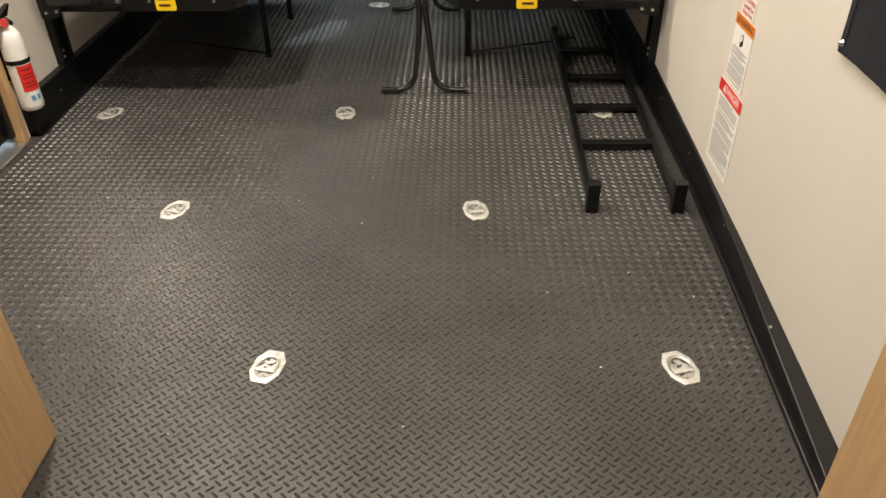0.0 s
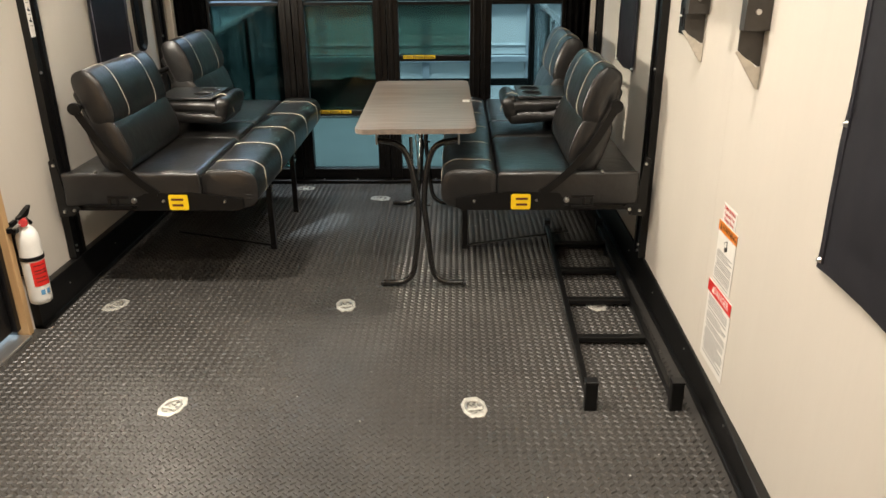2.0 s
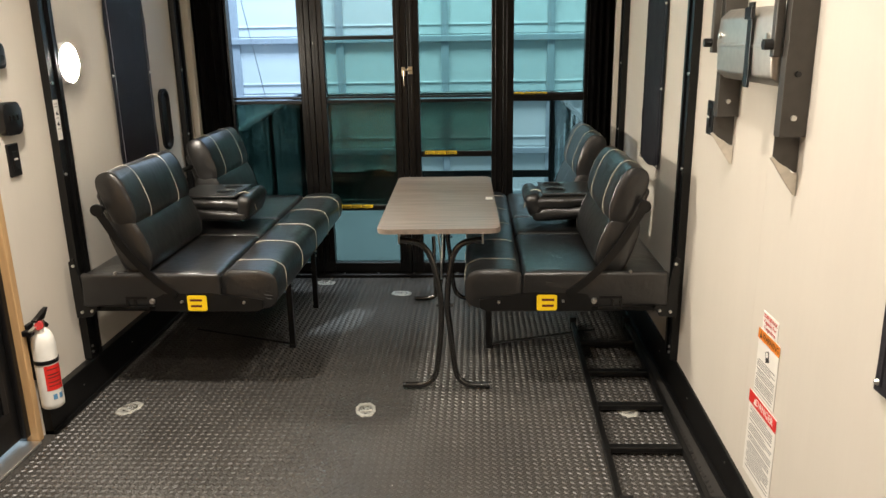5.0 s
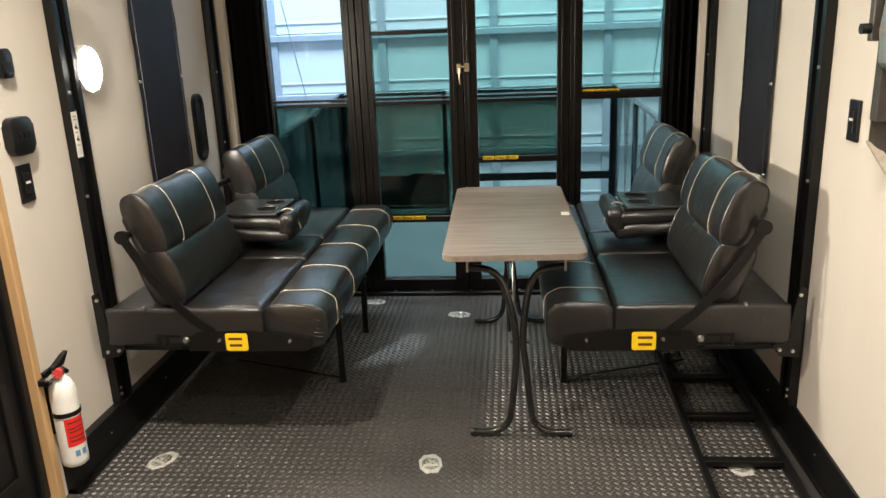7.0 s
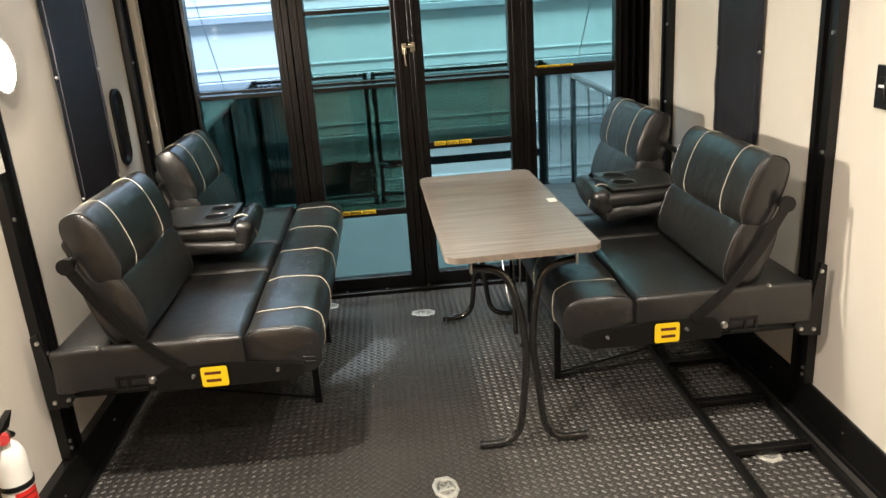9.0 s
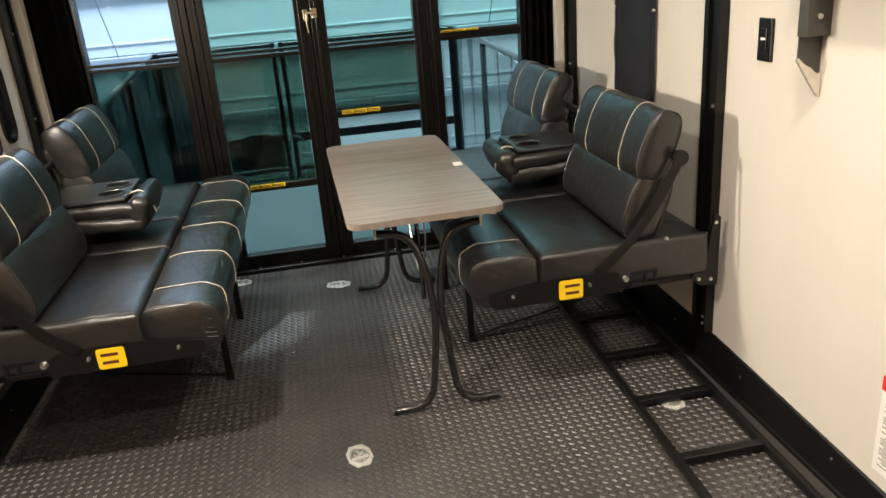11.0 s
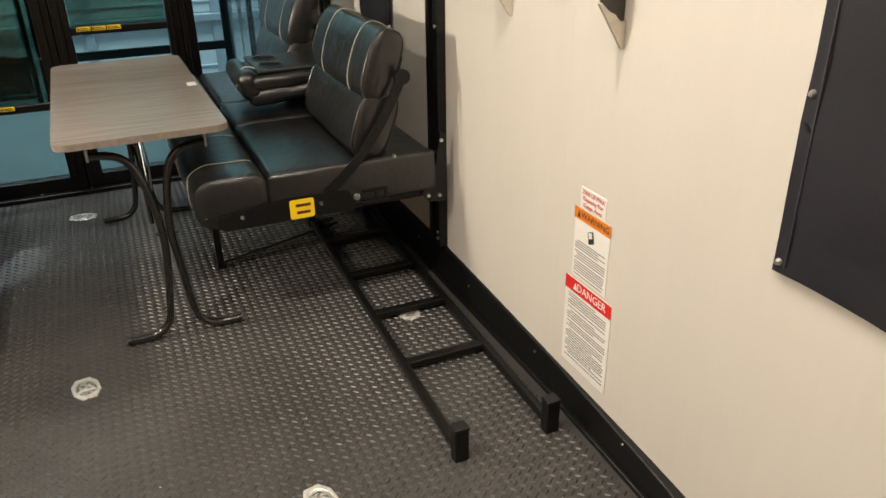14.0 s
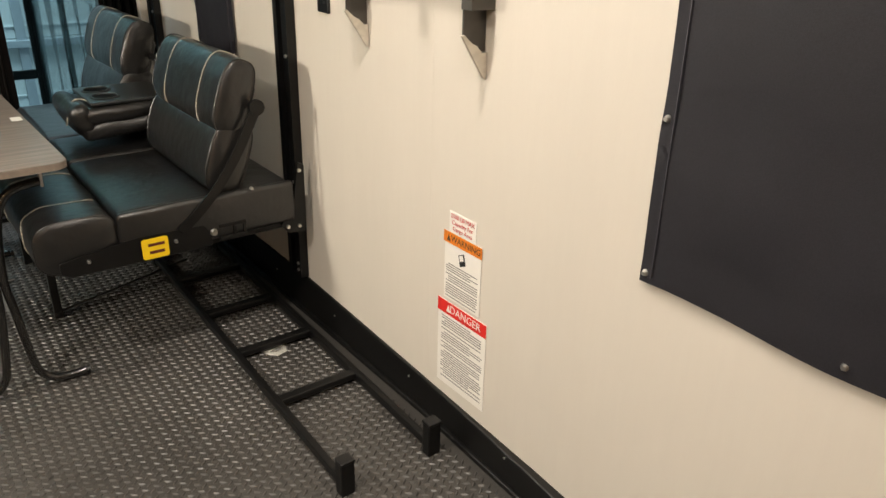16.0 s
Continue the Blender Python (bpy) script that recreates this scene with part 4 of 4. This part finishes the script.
        put("wall_arm", prism([(1.10, 0.405), (1.125, 0.372), (1.190, 0.366), (1.192, 0.60), (1.170, 0.612), (1.160, 0.55), (1.15, 0.46), (1.11, 0.425)], "y", ya + 0.012, yb + 0.018, 0.0015), STEEL, "black steel arm into the lift track")
        for bx, bz in ((1.122, 0.397), (1.163, 0.392), (1.172, 0.585)):
            put("bolt", rod((bx, ya + 0.012, bz), (bx, ya + 0.005, bz), 0.006, 10), BOLT, smooth=True)
    lab = put("warning_label", prism([(0.685 + p[0], 0.436 + p[1]) for p in rounded_outline(0.078, 0.064, 0.008, 4)], "y", Y0 - 0.0262, Y0 - 0.0250), YELLOW, "yellow warning label")
    for z in (0.448, 0.424):
        w0 = 0.048 if z > 0.44 else 0.044
        put("text_bar", box(0.689 - w0 / 2, 0.689 + w0 / 2, Y0 - 0.0268, Y0 - 0.0262, z - 0.0045, z + 0.0045), MAROON, parent=lab)
    put("back_bar", rod((1.038, Y0 - 0.02, 0.812), (1.038, Y1 + 0.02, 0.812), 0.012, 12), STEEL, smooth=True)
    for y in (3.54, 4.09):
        leg = put("leg", box(0.457, 0.483, y - 0.013, y + 0.013, 0.0, 0.41, 0.003), STEEL)
        put("foot_cap", box(0.455, 0.485, y - 0.015, y + 0.015, 0.0, 0.02, 0.003), BLACKP, parent=leg)
        for z in (0.30, 0.325):
            put("bolt", rod((0.457, y - 0.006, z), (0.450, y - 0.006, z), 0.006, 8), BOLT, parent=leg)
    put("leg_brace", rod((0.47, 3.55, 0.012), (1.0, 3.72, 0.02), 0.005, 8), STEEL)
    return s


sofa(1)
sofa(-1)

# ---- table ----
t = thing("folding_table", (0.258, 3.59, 0), "grey wood-grain folding table on black bent tube legs", "table")
turn = pose(0.258, 3.590, 0, 0, 0, 1.0)
bm = prism(rounded_outline(0.485, 1.135, 0.045, 8), "z", 0.694, 0.712)
bmesh.ops.transform(bm, matrix=turn, verts=bm.verts)
part("tabletop", bm, EDGE, t, "grey wood-grain tabletop with a pale edge")
bm = prism(rounded_outline(0.481, 1.131, 0.043, 8), "z", 0.712, 0.7135)
bmesh.ops.transform(bm, matrix=turn, verts=bm.verts)
part("top_veneer", bm, TABLE, t, "grey-brown wood-grain laminate")
for yl in (3.095, 4.185):
    sx = 0.0 if yl < 3.5 else -0.035
    for side in (-1, 1):
        line = [(0.286 + sx + side * 0.175, yl, 0.019), (0.286 + sx + side * 0.115, yl, 0.019), (0.286 + sx + side * 0.075, yl, 0.030), (0.286 + sx + side * 0.045, yl, 0.066), (0.286 + sx + side * 0.032, yl, 0.14), (0.286 + sx + side * 0.018, yl, 0.28),
                (0.286 + sx - 0.004 + side * 0.0125, yl, 0.37), (0.280 + sx + side * 0.020, yl, 0.47), (0.276 + sx + side * 0.038, yl, 0.56), (0.274 + sx + side * 0.062, yl, 0.615), (0.273 + sx + side * 0.10, yl, 0.642), (0.273 + sx + side * 0.165, yl, 0.652)]
        leg = part("leg", tube(smooth_line(line, 5), 0.0125, 12), TUBE, t, "black chromed bent tube leg", smooth=True)
        part("end_cap", rod((0.286 + sx + side * 0.173, yl, 0.019), (0.286 + sx + side * 0.184, yl, 0.019), 0.0128, 12), BLACKP, leg)
        part("clip", prism([(0.273 + sx + side * 0.163, 0.638), (0.273 + sx + side * 0.170, 0.638), (0.273 + sx + side * 0.170, 0.694), (0.273 + sx + side * 0.163, 0.694)], "y", yl - 0.016, yl + 0.016), BOLT, leg, "bare steel clip")
    part("centre_bolt", rod((0.25 + sx, yl, 0.375), (0.32 + sx, yl, 0.375), 0.006, 10), STEEL, t)
part("stay", tube(smooth_line([(0.262, 3.10, 0.68), (0.268, 3.16, 0.56), (0.262, 3.34, 0.42), (0.262, 3.6, 0.66)]), 0.003, 6), BOLT, t, "thin bright folding stay")
part("stay", rod((0.242, 3.13, 0.655), (0.246, 3.13, 0.40), 0.0075, 8), TUBE, t)
part("price_sticker", box(0.458, 0.490, 3.565, 3.620, 0.7138, 0.7144), PAPER, t, "small white sticker")

# ---- ladder on the floor ----
ld = thing("bunk_ladder", (1.0, 3.3, 0), "black steel bunk ladder lying flat on the floor", "ladder")
for x0, x1 in ((0.857, 0.900), (1.128, 1.168)):
    bm = bmesh.new()
    w = 0.0105
    add_prism(bm, [(x0 - w, 2.155), (x0 + w, 2.155), (x1 + w, 3.80), (x1 - w, 3.80)], "z", 0.012, 0.038)
    bmesh.ops.bevel(bm, geom=bm.edges[:], offset=0.004, segments=2, profile=0.5, affect="EDGES")
    rail = part("rail", bm, STEEL, ld)
    part("end_hook", box(x0 - 0.020, x0 + 0.020, 2.145, 2.178, 0.0, 0.104, 0.004), STEEL, rail, "upright black hook end")
    part("hook_cap", box(x0 - 0.021, x0 + 0.021, 2.143, 2.180, 0.098, 0.108, 0.003), BLACKP, rail, "rubber end cap")
    part("far_foot", box(x1 - 0.016, x1 + 0.016, 3.77, 3.81, 0.0, 0.06, 0.003), STEEL, rail)
for y in (2.585, 2.902, 3.21, 3.53):
    f_ = (y - 2.155) / 1.645
    part("rung", box(0.857 + 0.043 * f_, 1.134 + 0.038 * f_, y - 0.016, y + 0.016, 0.014, 0.036, 0.004), STEEL, ld)


# ---- tie-down rings in the floor ----
def tie_down():
    r = thing("tie_down", (0, 0, 0), "bright galvanised tie-down ring in a floor cup", "tie-down", "floor tie-downs")

    def plate_edge(w, h):
        """An eight-sided plate with long cut corners, three points a side."""
        cor = [(w, -h * 0.42), (w, h * 0.42), (w * 0.52, h), (-w * 0.52, h), (-w, h * 0.42), (-w, -h * 0.42), (-w * 0.52, -h), (w * 0.52, -h)]
        out = []
        for p, q in zip(cor, cor[1:] + cor[:1]):
            out += [(p[0] + (q[0] - p[0]) * u, p[1] + (q[1] - p[1]) * u) for u in (0, 1 / 3, 2 / 3)]
        return out

    def dish(w, h, dy=0.0):
        angles = [math.atan2(y * 0.75, x) for x, y in plate_edge(0.047, 0.062)]
        return [(w * math.cos(q), dy + h * math.sin(q)) for q in angles]

    outlines = [(plate_edge(0.039, 0.057), 0.0), (plate_edge(0.0385, 0.0565), 0.0030), (plate_edge(0.0360, 0.0535), 0.0042), (dish(0.031, 0.043), 0.0048)]
    bowl = [(dish(0.031, 0.043), 0.0048), (dish(0.029, 0.040), 0.0032), (dish(0.023, 0.030), 0.0012), (dish(0.010, 0.011), 0.0008)]

    def stack(levels, closed):
        bm_ = bmesh.new()
        rings = [[bm_.verts.new((x, y, z)) for x, y in o_] for o_, z in levels]
        for r0, r1 in zip(rings, rings[1:]):
            for k in range(24):
                bm_.faces.new((r0[k], r0[(k + 1) % 24], r1[(k + 1) % 24], r1[k]))
        if closed:
            bm_.faces.new(rings[-1])
        return bm_

    part("plate", stack(outlines, False), GALV, r, smooth=True)
    # bowl is nearly flat; its darker steel paints the shade of a deep cup
    part("bowl", stack(bowl, True), DISH, r, "steel bowl, darkened as if deeper", smooth=True)
    part("ring", tube(smooth_line([(-0.022, -0.012, 0.0048), (-0.024, 0.006, 0.005), (-0.014, 0.026, 0.005), (0.0, 0.032, 0.005), (0.014, 0.026, 0.005), (0.024, 0.006, 0.005), (0.022, -0.012, 0.0048)], 4), 0.0030, 8), BOLT, r, smooth=True)
    part("strap", box(-0.026, 0.026, -0.020, -0.008, 0.002, 0.0065, 0.002), GALV, r)
    part("screw", rod((0, 0.012, 0.0015), (0, 0.012, 0.005), 0.006, 8), BOLT, r)
    return r


spots = ((-0.494, 2.165, -14), (0.486, 2.165, 12), (-0.03, 2.905, 10), (-0.992, 2.905, -25), (1.003, 2.912, 15), (-0.038, 1.44, -12), (0.973, 1.444, 15), (-0.018, 4.32, 80), (-0.50, 4.52, 85))
first = tie_down()
first.matrix_basis = pose(*spots[0][:2], 0, 0, 0, spots[0][2])
for x, y, rz in spots[1:]:
    copy_thing(first, pose(x, y, 0, 0, 0, rz))

# ---- outside the glass: fold-down patio and the hall ----
single("ground", box(-14, 14, YD + 0.06, 40, -1.32, -1.216), CONCRETE, (0, 9, -1.216), "pale concrete hall floor", "floor", "structure")
deck = thing("ramp_deck", (0, 5.6, 0), "blue-grey fold-down patio ramp", "deck", kind="structure")
part("deck_panel", box(-1.12, 1.12, 4.76, 6.62, -0.08, -0.012, 0.006), DECK, deck)
part("deck_edge", box(-1.12, 1.12, 6.62, 6.67, -0.09, 0.0, 0.006), ALU, deck)
part("support_post", box(-1.08, -1.02, 6.5, 6.56, -1.216, -0.08), STEEL, deck)
part("support_post", box(1.02, 1.08, 6.5, 6.56, -1.216, -0.08), STEEL, deck)


def fence(name, a_, b_, net, label, posts, drop=0.0):
    fc = thing(name, ((a_[0] + b_[0]) / 2, (a_[1] + b_[1]) / 2, -0.01), label, "railing", "patio railings")
    A, B = Vector((*a_, 0)), Vector((*b_, 0))
    for z in (0.06, 0.97):
        part("rail", rod(A + Vector((0, 0, z - (drop if z > 0.5 else 0))), B + Vector((0, 0, z)), 0.018, 12), TUBE, fc, smooth=True)
    for k in range(posts):
        p = A.lerp(B, k / (posts - 1))
        part("post", box(p.x - 0.016, p.x + 0.016, p.y - 0.016, p.y + 0.016, -0.012, 0.985 - drop * (1 - k / (posts - 1)), 0.003), STEEL, fc)
    if net:
        hang_net(fc, A, B, net, drop)
    return fc


def hang_net(fc, A, B, net, drop=0.0):
    d_ = (B - A)
    nrm = Vector((-d_.y, d_.x, 0)).normalized()
    bm = bmesh.new()
    cols = []
    for i in range(61):
        u = i / 60
        off = 0.016 * math.sin(u * 31) + 0.012 * math.sin(u * 57 + 1)
        cols.append([bm.verts.new(A.lerp(B, u) + nrm * off * (0.3 + k / 8) + Vector((0, 0, 0.08 + (0.87 - drop * (1 - u)) * k / 8))) for k in range(9)])
    for c0, c1 in zip(cols, cols[1:]):
        for k in range(8):
            bm.faces.new((c0[k], c1[k], c1[k + 1], c0[k + 1]))
    part("net", bm, net, fc, "hanging mesh fabric", smooth=True)


dark_rail = fence("patio_railing", (-1.08, 4.80), (-1.08, 6.58), NET_DARK, "black patio railing hung with dark mesh", 3, 0.10)
fence("patio_railing", (1.08, 4.80), (1.08, 6.58), NET_LIGHT, "black patio railing hung with grey mesh", 3, 0.05)
hang_net(dark_rail, Vector((-1.07, 6.56, 0)), Vector((-0.80, 6.565, 0)), NET_DARK)
gate = fence("patio_gate", (-1.05, 6.60), (-0.25, 6.60), None, "black tube gate with a dark lower mesh", 2)
part("cross_rail", box(-1.034, -0.266, 6.588, 6.612, 0.268, 0.322, 0.004), STEEL, gate)
part("lower_mesh", box(-1.03, -0.27, 6.598, 6.602, 0.08, 0.266), NET_DARK, gate)
part("latch_box", box(-0.53, -0.36, 6.560, 6.5875, 0.262, 0.345, 0.006), BLACKP, gate)
part("latch_handle", tube(smooth_line([(-0.225, 6.575, 0.20), (-0.222, 6.56, 0.27), (-0.19, 6.55, 0.312), (-0.145, 6.55, 0.30), (-0.125, 6.56, 0.25), (-0.13, 6.575, 0.20)]), 0.009, 8), HALLSTEEL, gate, "bare steel latch loop", smooth=True)
gate = fence("patio_gate", (-0.19, 6.60), (1.05, 6.60), None, "black tube gate with a low cross rail", 2)
part("cross_rail", box(-0.174, 1.034, 6.588, 6.612, 0.262, 0.322, 0.004), STEEL, gate)
for lo_, hi_ in (((-1.03, 5.49, 0.95), (-1.28, 5.53, 2.25)), ((1.335, 6.54, 0.99), (1.11, 4.78, 2.08))):
    single("stay_cable", rod(lo_, hi_, 0.0032, 8), HALLSTEEL, lo_, "thin steel stay cable of the patio ramp", "cable", group="stay cables")

GD = 7.6
LOW = -1.216
gd = thing("hall_door", (0, GD, LOW), "wide white sectional hall door with steel stiffeners", "garage door", kind="structure")
for k in range(9):
    z0 = LOW + k * 0.533
    sec = part("section", box(-6, 6, GD, GD + 0.05, z0 + 0.003, z0 + 0.530, 0.006), HALLDOOR, gd)
    part("rib", box(-6, 6, GD - 0.010, GD + 0.001, z0 + 0.088, z0 + 0.102, 0.003), HALLDOOR, sec)
    part("stiffener", box(-6, 6, GD - 0.05, GD - 0.003, z0 + 0.470, z0 + 0.525, 0.004), HALLSTEEL, sec)
for x in range(-5, 7):
    xx = x * 1.0 + 0.13
    part("strut", box(xx - 0.035, xx + 0.035, GD - 0.028, GD - 0.002, LOW, 3.55), HALLSTEEL, gd)
single("hall_wall", box(-14, 14, GD + 0.06, GD + 0.2, LOW, 7.0), HALLDOOR, (0, GD + 0.1, LOW), "plain pale hall wall", "wall", "structure")
